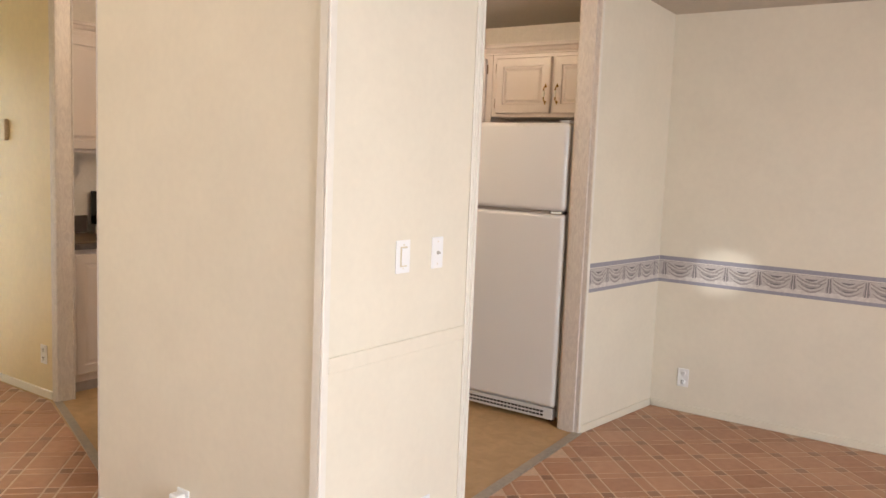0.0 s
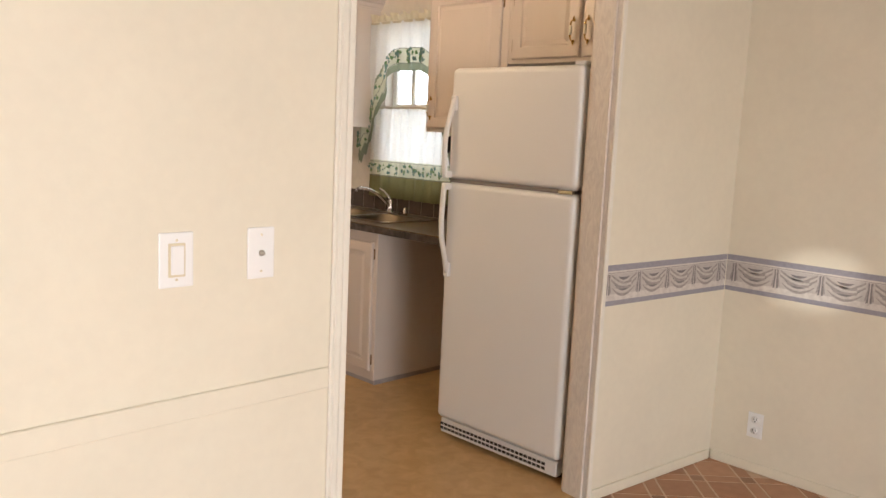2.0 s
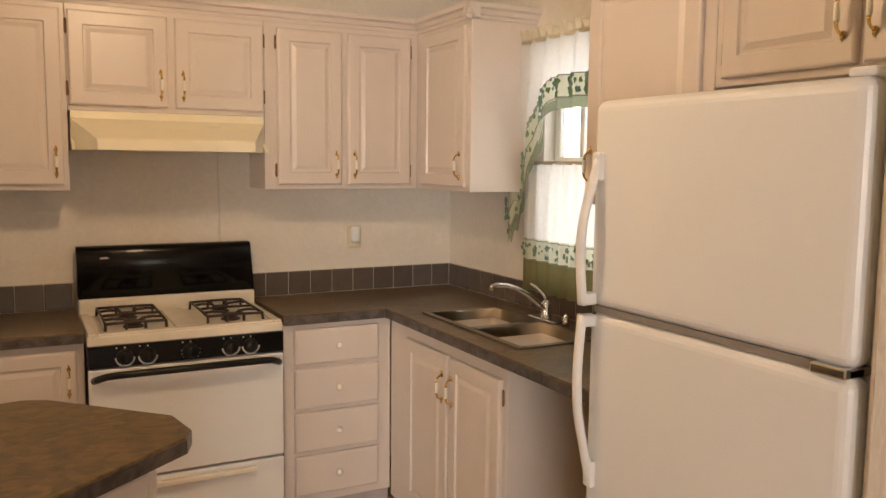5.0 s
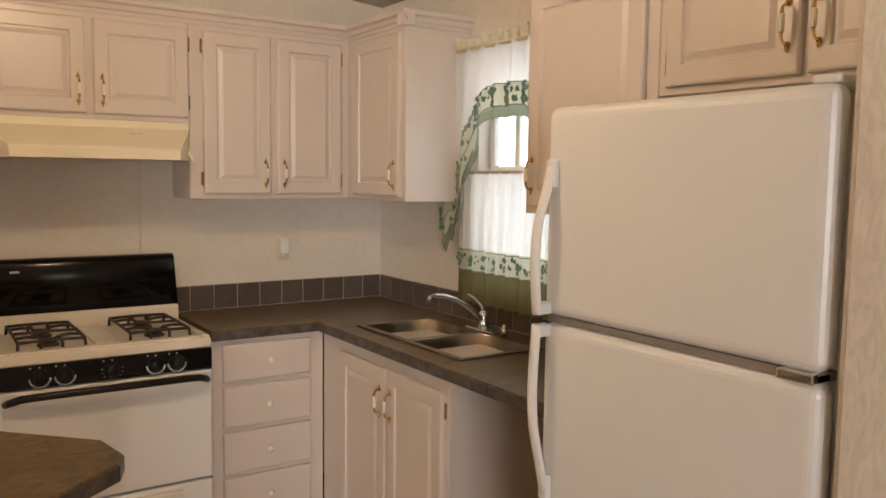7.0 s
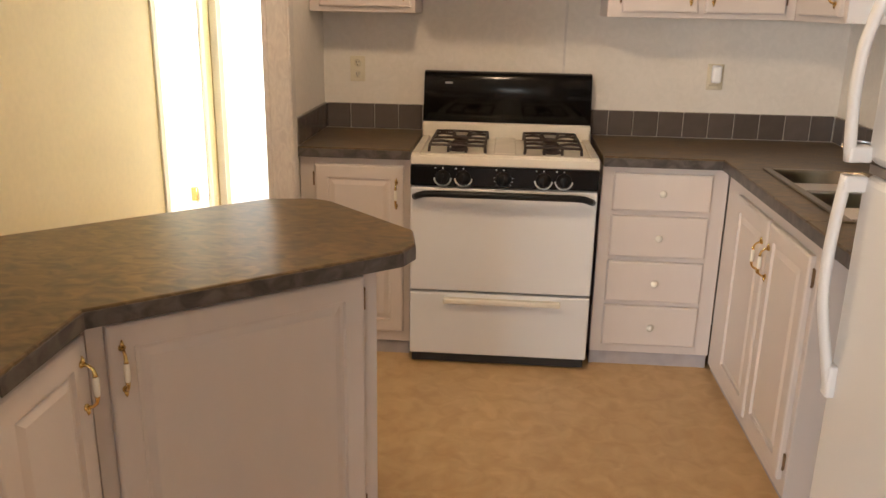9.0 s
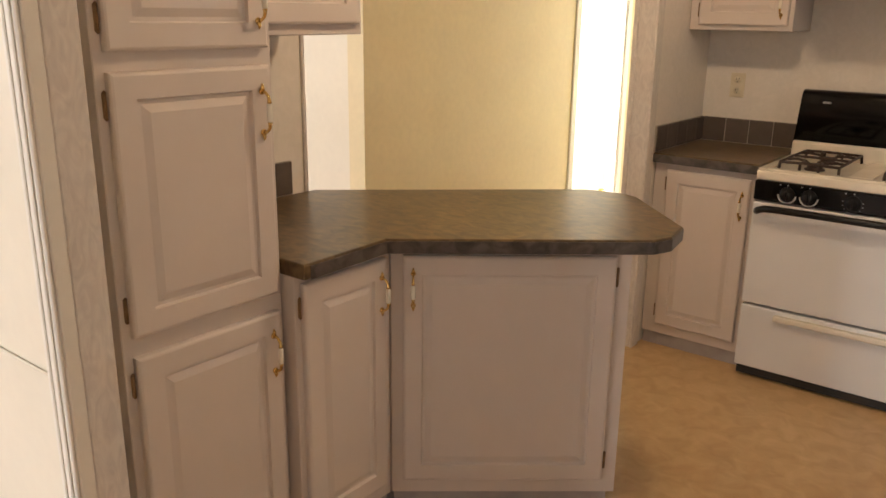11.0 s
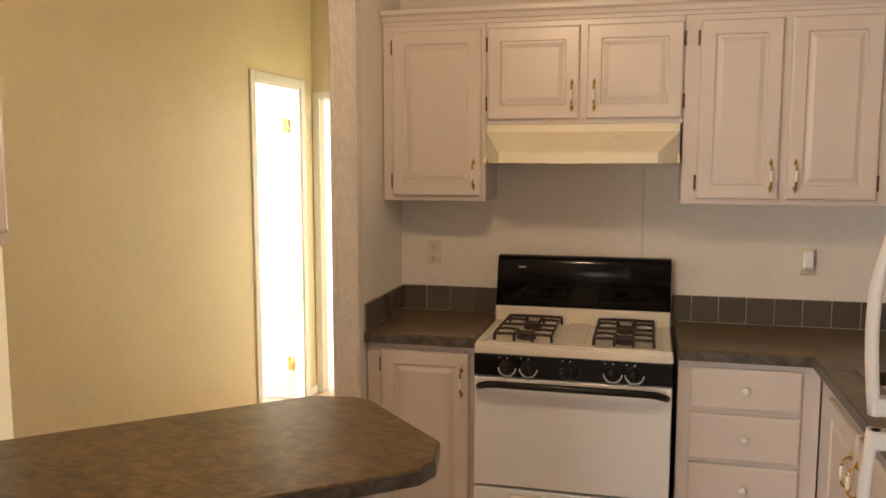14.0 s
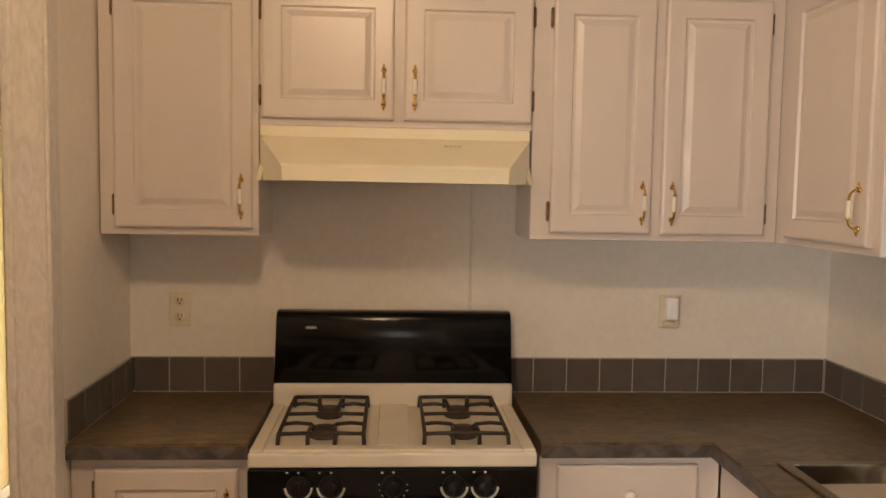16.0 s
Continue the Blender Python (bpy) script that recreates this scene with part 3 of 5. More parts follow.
def cabinet(m, w, h, d, label, doors=(), drawers=(), toe=0.0, name="cabinet", group="kitchen cabinets", footprint=None, niche=None):
    """Local: origin at the front's lower left, x right, y into the cabinet, z up."""
    ob = thing(name, label, "cabinet", m, group)
    bm = B()
    if footprint:
        slab(bm, footprint, toe, h)
    else:
        bx(bm, 0, 0, toe, w, d, h, 0.0025)
    part("body", bm, CAB, ob)
    if toe:
        bm = B()
        if footprint:
            cx = sum(p[0] for p in footprint) / len(footprint)
            cy = sum(p[1] for p in footprint) / len(footprint)
            slab(bm, [(cx + (x - cx) * 0.96, cy + (y - cy) * 0.96) for x, y in footprint], 0, toe)
        else:
            bx(bm, 0.004, 0.012, 0, w - 0.004, d, toe, 0.001)
        part("toe_board", bm, TOE, ob, "grey toe board")
    for x0, z0, x1, z1, hinge, hz in doors:
        do = part("door", raised_panel(B(), x0, z0, x1, z1, rail=min(0.055, (x1 - x0) * 0.2)), CAB, ob)
        do.location.y = -0.0008
        hx = x1 - 0.030 if hinge == "l" else x0 + 0.030
        if hz is not None:
            at("handle", PULL, do, hx, -0.019, hz)
        gx = x0 - 0.006 if hinge == "l" else x1 + 0.006
        for z in (z0 + 0.065, z1 - 0.065):
            at("hinge", HINGE, ob, gx, 0, z)
    for x0, z0, x1, z1 in drawers:
        do = part("drawer", raised_panel(B(), x0, z0, x1, z1, plain=True), CAB, ob)
        do.location.y = -0.0008
        at("knob", KNOB, do, (x0 + x1) / 2, -0.019, (z0 + z1) / 2)
    return ob


UY, UB, UT = 5.20, 1.457, 2.20
DU = NY - UY - 0.004
ZB, ZT = 0.022, 0.718
cabinet(pose(2.735, UY, UB), 0.453, UT - UB, DU, "pinkish-beige painted upper cabinet with one raised-panel door", [(0.045, ZB, 0.435, ZT, "l", 0.115)])
cabinet(pose(3.189, UY, 1.779), 0.797, UT - 1.779, DU, "short pinkish-beige upper cabinet above the range hood", [(0.008, 0.022, 0.388, 0.396, "l", 0.115), (0.418, 0.022, 0.792, 0.396, "r", 0.115)])
cabinet(pose(3.987, UY, UB), 0.757, UT - UB, DU, "pinkish-beige upper cabinet with two raised-panel doors", [(0.058, ZB, 0.362, ZT, "l", 0.115), (0.392, ZB, 0.712, ZT, "r", 0.115)])
cabinet(pose(4.745, UY + 0.27, UB, 0, 0, -90), 0.27 + UY - 4.67, UT - UB, EX - 4.745 - 0.004, "pinkish-beige corner upper cabinet beside the window", [(0.350, ZB, 0.768, ZT, "l", 0.115)])
cabinet(pose(4.745, 3.86, 1.447, 0, 0, -90), 0.575, UT - 1.447, EX - 4.749, "pinkish-beige upper cabinet between window and fridge", [(0.025, ZB, 0.53, 0.728, "r", 0.13)])
cabinet(pose(4.745, 3.283, 1.80, 0, 0, -90), 0.972, UT - 1.80, EX - 4.749, "short pinkish-beige upper cabinet above the fridge", [(0.035, 0.022, 0.44, 0.375, "l", 0.14), (0.462, 0.022, 0.93, 0.375, "r", 0.14)])
cabinet(pose(2.49, 2.786, 1.45, 0, 0, 90), 0.516, UT - 1.45, 0.36, "pinkish-beige upper cabinet next to the pantry", [(0.02, 0.03, 0.492, 0.72, "r", None)])
cabinet(pose(2.69, 2.336, 0.0, 0, 0, 90), 0.448, 2.20, 0.562, "tall pinkish-beige pantry cabinet with three stacked doors", [(0.022, 1.432, 0.428, 2.17, "l", 1.54), (0.022, 0.825, 0.428, 1.392, "l", 1.285), (0.022, 0.11, 0.428, 0.778, "l", 0.67)], toe=0.07, name="pantry_cabinet")

BY = 4.955
BT = CT - 0.040
cabinet(pose(2.735, BY, 0), 0.468, BT, NY - BY - 0.004, "pinkish-beige base cabinet beside the range", [(0.065, 0.115, 0.44, 0.852, "l", 0.735)], toe=0.065, name="base_cabinet")
cabinet(pose(3.988, BY, 0), 0.508, BT, NY - BY - 0.004, "pinkish-beige base cabinet with four drawers", drawers=[(0.048, 0.700, 0.442, 0.856), (0.048, 0.502, 0.442, 0.678), (0.048, 0.305, 0.442, 0.482), (0.048, 0.105, 0.442, 0.285)], toe=0.065, name="base_cabinet")
cabinet(pose(4.50, BY, 0, 0, 0, -90), BY - 3.945, BT, EX - 4.504, "pinkish-beige sink base cabinet with two doors", [(0.195, 0.085, 0.583, 0.822, "l", 0.69), (0.603, 0.085, 1.0 - 0.018, 0.822, "r", 0.69)], toe=0.03, name="base_cabinet")
cabinet(pose(2.735, 2.787, 0, 0, 0, 90), 0.363, 0.866, 0.60, "narrow pinkish-beige base cabinet beside the pantry", [(0.02, 0.115, 0.335, 0.845, "l", 0.745)], toe=0.065, name="base_cabinet")
# angled peninsula cabinet: front runs 40 degrees off the wall
PA = 39.5
PT_ = 0.906
pm = pose(2.735, 3.156, 0, 0, 0, PA)
cs, sn = math.cos(radians(PA)), math.sin(radians(PA))


def to_local(x, y):
    dx, dy = x - 2.735, y - 3.156
    return (dx * cs + dy * sn, -dx * sn + dy * cs)


cabinet(pm, 0.70, PT_ - 0.040, 0.4, "angled pinkish-beige peninsula cabinet with one wide door",
        [(0.035, 0.115, 0.655, 0.845, "r", 0.745)], toe=0.065, name="peninsula_cabinet",
        footprint=[(0, 0), (0.70, 0), (0.70, 0.44), to_local(2.145, 3.40), to_local(2.145, 3.16)])


# black appliance hung under the cabinet by the fridge
opener = thing("can_opener", "black plastic appliance mounted under the cabinet beside the fridge", "can opener")
bm = B(); bx(bm, 4.775, 3.46, 1.335, 4.93, 3.735, 1.430, 0.022, 0, 4)
part("housing", bm, BLACKP, opener)
bm = B(); bx(bm, 4.79, 3.50, 1.428, 4.92, 3.70, 1.4468, 0.003)
part("bracket", bm, BLACKP, opener)
bm = B(); lathe(bm, [(0.020, 0), (0.020, 0.010), (0.014, 0.016), (0.001, 0.016)], pose(4.776, 3.60, 1.375, 0, -90, 0), 18)
part("drive_wheel", bm, CHROME, opener, "small metal drive wheel")


# crown along the tops of the uppers
def crown(name, m, length, label="stepped crown moulding on the cabinets"):
    bm = B()
    prof = [(0.02, 0), (-0.004, 0), (-0.006, 0.014), (-0.014, 0.018), (-0.020, 0.036), (-0.034, 0.044), (-0.036, 0.062), (0.02, 0.062)]
    a = [bm.verts.new((0, y, z)) for y, z in prof]
    b = [bm.verts.new((length, y, z)) for y, z in prof]
    n = len(prof)
    bm.faces.new(a); bm.faces.new(b[::-1])
    for i in range(n):
        bm.faces.new((a[i], b[i], b[(i + 1) % n], a[(i + 1) % n]))
    bmesh.ops.recalc_face_normals(bm, faces=bm.faces)
    ob = tagged(part(name, bm, CAB), label, "trim", "", "structure")
    ob.matrix_basis = m
    return ob


crown("trim_crown_north", pose(2.735, UY, UT), 4.735 - 2.735)
crown("trim_crown_corner", pose(4.745, UY - 0.01, UT, 0, 0, -90), UY - 4.67 + 0.026)
crown("trim_crown_corner_side", pose(4.712, 4.67, UT), EX - 4.712)
crown("trim_crown_fridge", pose(4.745, 3.86 + 0.036, UT, 0, 0, -90), 3.896 - 2.32)
crown("trim_crown_west", pose(2.49, 2.80, UT, 0, 0, 90), 0.53)
crown("trim_crown_pantry", pose(2.69, 2.336, UT, 0, 0, 90), 0.48)

# ---- worktops ----
TH = 0.040
SX0, SX1, SY0, SY1 = 4.575, 4.965, 3.985, 4.735     # sink cut-out
bm = B()
slab(bm, [(3.987, 4.925), (4.46, 4.925), (4.46, SY1), (EX - 0.002, SY1), (EX - 0.002, NY - 0.002), (3.987, NY - 0.002)], CT - TH, CT, 0.004)
bx(bm, 4.46, 3.20, CT - TH, EX - 0.002, SY0, CT, 0.003)
bx(bm, 4.46, SY0, CT - TH, SX0, SY1, CT)
bx(bm, SX1, SY0, CT - TH, EX - 0.002, SY1, CT)
tagged(part("worktop", bm, COUNTER), "dark brown marbled laminate worktop with sink cut-out", "worktop")
bm = B(); bx(bm, 2.734, 4.925, CT - TH, 3.204, NY - 0.002, CT, 0.004, 0, 2)
tagged(part("worktop", bm, COUNTER), "dark brown marbled laminate worktop beside the range", "worktop")
bm = B()
slab(bm, [(2.128, 2.788), (2.775, 2.788), (2.765, 3.105), (3.345, 3.590), (3.368, 3.655), (3.345, 3.790), (3.055, 4.085), (2.99, 4.11), (2.855, 4.085), (2.80, 4.035), (2.128, 3.425)], PT_ - TH, PT_, 0.005)
tagged(part("worktop", bm, COUNTER), "dark brown marbled laminate peninsula top with clipped corners", "worktop")

def edge_band(parent, pts, ct=CT):
    """A thin laminate strip along an open line of the worktop's front edges."""
    for (xa, ya), (xb, yb) in zip(pts, pts[1:]):
        ln = math.hypot(xb - xa, yb - ya)
        bm = B(); bx(bm, -0.0008, -0.0022, ct - TH - 0.002, ln + 0.0008, 0.0, ct - 0.006, 0.0006)
        part("edge_band", bm, CEDGE, parent, "grey-brown laminate edge").matrix_basis = pose(xa, ya, 0, 0, 0, math.degrees(math.atan2(yb - ya, xb - xa)))


tops = [o for o in scene.objects if o.name.startswith("worktop")]
edge_band(tops[0], [(3.99, 4.925), (4.46, 4.925), (4.46, 3.20)])
edge_band(tops[1], [(2.735, 4.925), (3.203, 4.925)])
edge_band(tops[2], [(2.775, 2.81), (2.765, 3.105), (3.345, 3.590), (3.368, 3.655), (3.345, 3.790), (3.055, 4.085)], PT_)

# ---- sink and tap ----
sink = thing("sink", "double-bowl stainless steel sink set in the worktop", "sink")
bm = B()
for a in ((SX0 - 0.018, SY0 - 0.018, SX0 + 0.012, SY1 + 0.018), (SX1 - 0.050, SY0 - 0.018, SX1 + 0.018, SY1 + 0.018)):
    bx(bm, a[0], a[1], CT + 0.001, a[2], a[3], CT + 0.007, 0.003)
for y0, y1 in ((SY0 - 0.018, SY0 + 0.012), (SY1 - 0.012, SY1 + 0.018), (4.345, 4.375)):
    bx(bm, SX0 + 0.012, y0, CT + 0.001, SX1 - 0.050, y1, CT + 0.007, 0.003)
part("rim", bm, STEEL, sink)
for y0, y1 in ((SY0 + 0.012, 4.345), (4.375, SY1 - 0.012)):
    bm = B()
    x0, x1 = SX0 + 0.012, SX1 - 0.050
    prof = [(0.0, CT + 0.004), (0.004, CT - 0.01), (0.012, CT - 0.13), (0.04, CT - 0.155)]
    rings = [[bm.verts.new(p) for p in ((x0 + i, y0 + i, z), (x1 - i, y0 + i, z), (x1 - i, y1 - i, z), (x0 + i, y1 - i, z))] for i, z in prof]
    for a, b in zip(rings, rings[1:]):
        for k in range(4):
            bm.faces.new((a[k], b[k], b[(k + 1) % 4], a[(k + 1) % 4])).smooth = True
    bm.faces.new(rings[-1])
    bmesh.ops.recalc_face_normals(bm, faces=bm.faces)
    bowl = part("bowl", bm, STEEL, sink)
    bm = B(); lathe(bm, [(0.04, CT - 0.154), (0.038, CT - 0.151), (0.02, CT - 0.153), (0.001, CT - 0.153)], pose((x0 + x1) / 2, (y0 + y1) / 2, 0), 20)
    part("drain", bm, CHROME, bowl)
tap = thing("tap", "chrome kitchen tap with a long arched spout", "tap", pose(4.945, 4.36, CT + 0.007))
bm = B(); bx(bm, -0.025, -0.10, 0, 0.025, 0.10, 0.010, 0.004, 0, 2)
part("base_plate", bm, CHROME, tap)
bm = B(); lathe(bm, [(0.024, 0.010), (0.022, 0.03), (0.018, 0.055), (0.019, 0.075), (0.012, 0.085), (0.001, 0.088)], seg=20)
part("tap_body", bm, CHROME, tap)
bm = B(); tube(bm, [(-0.01, 0, 0.05), (-0.04, 0, 0.075), (-0.09, 0.004, 0.115), (-0.14, 0.008, 0.142), (-0.19, 0.012, 0.158), (-0.235, 0.016, 0.162), (-0.255, 0.018, 0.156), (-0.262, 0.018, 0.143)], 0.010, 12, 0, [0.013, 0.012, 0.011, 0.010, 0.010, 0.010, 0.010, 0.0095])
part("spout", bm, CHROME, tap)
bm = B(); tube(bm, [(0, 0, 0.085), (-0.005, 0.01, 0.105), (-0.025, 0.035, 0.135), (-0.045, 0.055, 0.150)], 0.006, 10, 0, [0.009, 0.007, 0.006, 0.007])
part("lever", bm, CHROME, tap)
bm = B(); lathe(bm, [(0.016, 0.0), (0.015, 0.02), (0.010, 0.045), (0.004, 0.05)], pose(0.0, -0.14, 0), 16)
part("sprayer", bm, CHROME, tap)

# ---- fridge ----
FX, FY0, FY1, FT, FG = 4.237, 2.450, 3.172, 1.735, 1.232
fridge = thing("fridge", "white two-door top-freezer fridge with pebbled doors", "fridge")
bm = B(); bx(bm, FX + 0.068, FY0 + 0.004, 0.035, 4.97, FY1 - 0.004, FT - 0.012, 0.006)
part("case", bm, WHITE, fridge)
bm = B(); bx(bm, FX, FY0, FG + 0.007, FX + 0.062, FY1, FT, 0.027, 0, 5)
fzd = part("freezer_door", bm, WHITE, fridge)
bm = B(); bx(bm, FX, FY0, 0.105, FX + 0.062, FY1, FG - 0.007, 0.027, 0, 5)
frd = part("fridge_door", bm, WHITE, fridge)
bm = B(); bx(bm, FX + 0.010, FY0 + 0.012, FG - 0.008, FX + 0.068, FY1 - 0.012, FG + 0.008)
part("gasket", bm, material("grey_gasket", (0.22, 0.19, 0.17), 0.6), fridge)
HYY = FY1 - 0.045


def bow(z0, z1, flip):
    """A wing-shaped pull: stands away from the door near the gap and runs into it at the far end."""
    bm = B()
    n = 16
    rings = []
    for i in range(n + 1):
        u = i / n
        k = 1 - u if flip else u
        out = 0.030 + 0.010 * math.sin(math.pi * min(1, k * 1.2))
        out *= 1 - max(0, (k - 0.55) / 0.45) ** 1.5 * 0.80
        y1 = FY1 - 0.018 - 0.016 * max(0, (k - 0.35) / 0.65) ** 1.3
        z = z0 + (z1 - z0) * u
        sec = [(FX - out + 0.010 * math.cos(a), y1 + 0.015 * math.sin(a)) for a in [2 * math.pi * q / 10 for q in range(10)]]
        rings.append([bm.verts.new((x, y, z)) for x, y in sec])
    m = len(rings[0])
    for a, b in zip(rings, rings[1:]):
        for q in range(m):
            bm.faces.new((a[q], a[(q + 1) % m], b[(q + 1) % m], b[q])).smooth = True
    bm.faces.new(rings[0]); bm.faces.new(rings[-1])
    bmesh.ops.recalc_face_normals(bm, faces=bm.faces)
    zg, zf = (z1, z0) if flip else (z0, z1)
    sg = -1 if flip else 1
    bx(bm, FX - 0.038, FY1 - 0.034, zg, FX + 0.004, FY1 - 0.004, zg + sg * 0.030, 0.005, 0, 2)
    bx(bm, FX - 0.016, FY1 - 0.050, zf - sg * 0.055, FX + 0.004, FY1 - 0.018, zf + sg * 0.012, 0.006, 0, 2)
    return bm


part("handle", bow(FG + 0.012, 1.60, False), WHITE, fzd)
part("handle", bow(0.80, FG - 0.012, True), WHITE, frd)
bm = B(); bx(bm, FX + 0.012, FY0 + 0.004, FT - 0.002, FX + 0.10, FY0 + 0.055, FT + 0.014, 0.005, 0, 2)
part("hinge_cover", bm, WHITE, fridge)
bm = B(); bx(bm, FX - 0.003, FY0 + 0.012, FG - 0.011, FX + 0.05, FY0 + 0.085, FG + 0.009, 0.004, 0, 2)
part("middle_hinge", bm, CHROME, fridge, "bright metal middle hinge")
bm = B(); bx(bm, FX + 0.022, FY0 + 0.015, 0.030, FX + 0.06, FY1 - 0.015, 0.098, 0.004)
gr = part("grille", bm, WHITE, fridge, "white louvred toe grille")
for i in range(26):
    for zz in (0.045, 0.066):
        bm = B(); y = FY0 + 0.075 + i * 0.0245
        bx(bm, FX + 0.0205, y, zz, FX + 0.0225, y + 0.019, zz + 0.012)
        part("slot", bm, DARK, gr)
for y in (FY0 + 0.06, FY1 - 0.06):
    for x in (FX + 0.10, 4.90):
        bm = B(); lathe(bm, [(0.018, 0.0), (0.018, 0.012), (0.012, 0.02), (0.012, 0.04)], pose(x, y, 0), 14)
        part("foot", bm, DARK, fridge)

# ---- gas range ----
RX0, RX1, RF = 3.209, 3.969, 4.880
stove = thing("gas_range", "white freestanding gas range with black backguard and controls", "range")
bm = B(); bx(bm, RX0 + 0.004, RF + 0.030, 0.035, RX1 - 0.004, NY - 0.02, 0.895, 0.003)
part("case", bm, BROWN, stove, "dark brown painted case sides")
bm = B()
bx(bm, RX0, RF, 0.872, RX1, 5.40, 0.912, 0.008, 0, 3)
part("cooktop", bm, STOVET, stove, "cream enamel cooktop")
for a in ((RX0 + 0.004, RF + 0.004, RX0 + 0.038, 5.36), (RX1 - 0.038, RF + 0.004, RX1 - 0.004, 5.36), (RX0 + 0.038, RF + 0.004, RX1 - 0.038, RF + 0.046), (RX0 + 0.335, RF + 0.046, RX1 - 0.335, 5.34)):
    bm = B(); bx(bm, a[0], a[1], 0.910, a[2], a[3], 0.921, 0.005, 0, 2)
    part("raised_rim", bm, STOVET, stove)
bm = B(); bx(bm, RX0, 5.335, 0.905, RX1, 5.405, 0.985, 0.012, 0, 3)
part("back_riser", bm, STOVET, stove)
bm = B()
prof = [(5.345, 0.985), (5.3915, 1.171), (5.3945, 1.181), (5.3985, 1.190), (5.404, 1.197), (5.411, 1.202), (5.42, 1.205), (5.45, 1.205), (5.45, 0.985)]
ends = [[bm.verts.new((x, y, z)) for y, z in prof] for x in (RX0 + 0.002, RX1 - 0.002)]
for k in range(len(prof)):
    f = bm.faces.new((ends[0][k], ends[1][k], ends[1][(k + 1) % len(prof)], ends[0][(k + 1) % len(prof)]))
    f.smooth = k < 7
bm.faces.new(ends[0]); bm.faces.new(ends[1])
bmesh.ops.recalc_face_normals(bm, faces=bm.faces)
bmesh.ops.bevel(bm, geom=[e for e in bm.edges if len({v.co.x for v in e.verts}) == 1], offset=0.003, segments=2, profile=0.5, affect="EDGES")
bg = part("backguard", bm, BLACK, stove, "glossy black glass backguard")
bm = B()
for i in range(5):
    bx(bm, 3.306 + i * 0.0072, 5.3865, 1.148 - 0.002 * (i % 2), 3.3112 + i * 0.0072, 5.390, 1.158 + 0.002 * (i % 2))
part("badge", bm, GREY, bg, "small pale maker's mark")


def grate():
    bm = B()
    w, d, h = 0.115, 0.20, 0.034
    r = 0.0056
    for s in (-1, 1):
        tube(bm, [(s * w, -d, 0), (s * w * 0.98, -d + 0.008, h), (s * w * 0.98, 0, h + 0.002), (s * w * 0.98, d - 0.008, h), (s * w, d, 0)], r, 8)
        for e in (-1, 1):
            y = e * 0.100
            tube(bm, [(s * w, y - 0.05 * 0, h), (s * 0.075, y, h + 0.004), (s * 0.035, y, h), (s * 0.022, y, h - 0.012)], r, 8)
    for y in (-d + 0.01, 0.0, d - 0.01):
        tube(bm, [(-w, y, h), (-0.03, y, h + 0.002), (0.03, y, h + 0.002), (w, y, h)], r, 8)
    for e in (-1, 1):
        for s in (-1, 1):
            tube(bm, [(s * 0.036, e * (d - 0.008), 0), (s * 0.036, e * (d - 0.012), h), (s * 0.034, e * 0.135, h + 0.002), (s * 0.026, e * 0.118, h - 0.01)], r, 8)
    return mesh_of("grate", bm, [IRON])


def burner():
    bm = B()
    lathe(bm, [(0.040, 0.0), (0.040, 0.006), (0.030, 0.010), (0.030, 0.018), (0.036, 0.020), (0.034, 0.026), (0.010, 0.028), (0.001, 0.028)], seg=20)
    return mesh_of("burner", bm, [IRON])


GR, BU = grate(), burner()
for gx in (RX0 + 0.185, RX1 - 0.185):
    at("grate", GR, stove, gx, 5.130, 0.912)
    for yy in (5.030, 5.230):
        at("burner", BU, stove, gx, yy, 0.9115)
bm = B()
vs = [bm.verts.new(p) for p in ((RX0 + 0.001, RF - 0.008, 0.790), (RX1 - 0.001, RF - 0.008, 0.790), (RX1 - 0.001, RF - 0.008, 0.871), (RX0 + 0.001, RF - 0.008, 0.871), (RX0 + 0.001, RF + 0.06, 0.790), (RX1 - 0.001, RF + 0.06, 0.790), (RX1 - 0.001, RF + 0.06, 0.871), (RX0 + 0.001, RF + 0.06, 0.871))]
for f in ((0, 1, 2, 3), (5, 4, 7, 6), (3, 2, 6, 7), (0, 4, 5, 1), (1, 5, 6, 2), (4, 0, 3, 7)):
    bm.faces.new([vs[i] for i in f])
bmesh.ops.recalc_face_normals(bm, faces=bm.faces)
bmesh.ops.bevel(bm, geom=list(bm.edges), offset=0.004, segments=2, profile=0.5, affect="EDGES")
cp = part("control_panel", bm, BLACK, stove, "glossy black control panel")
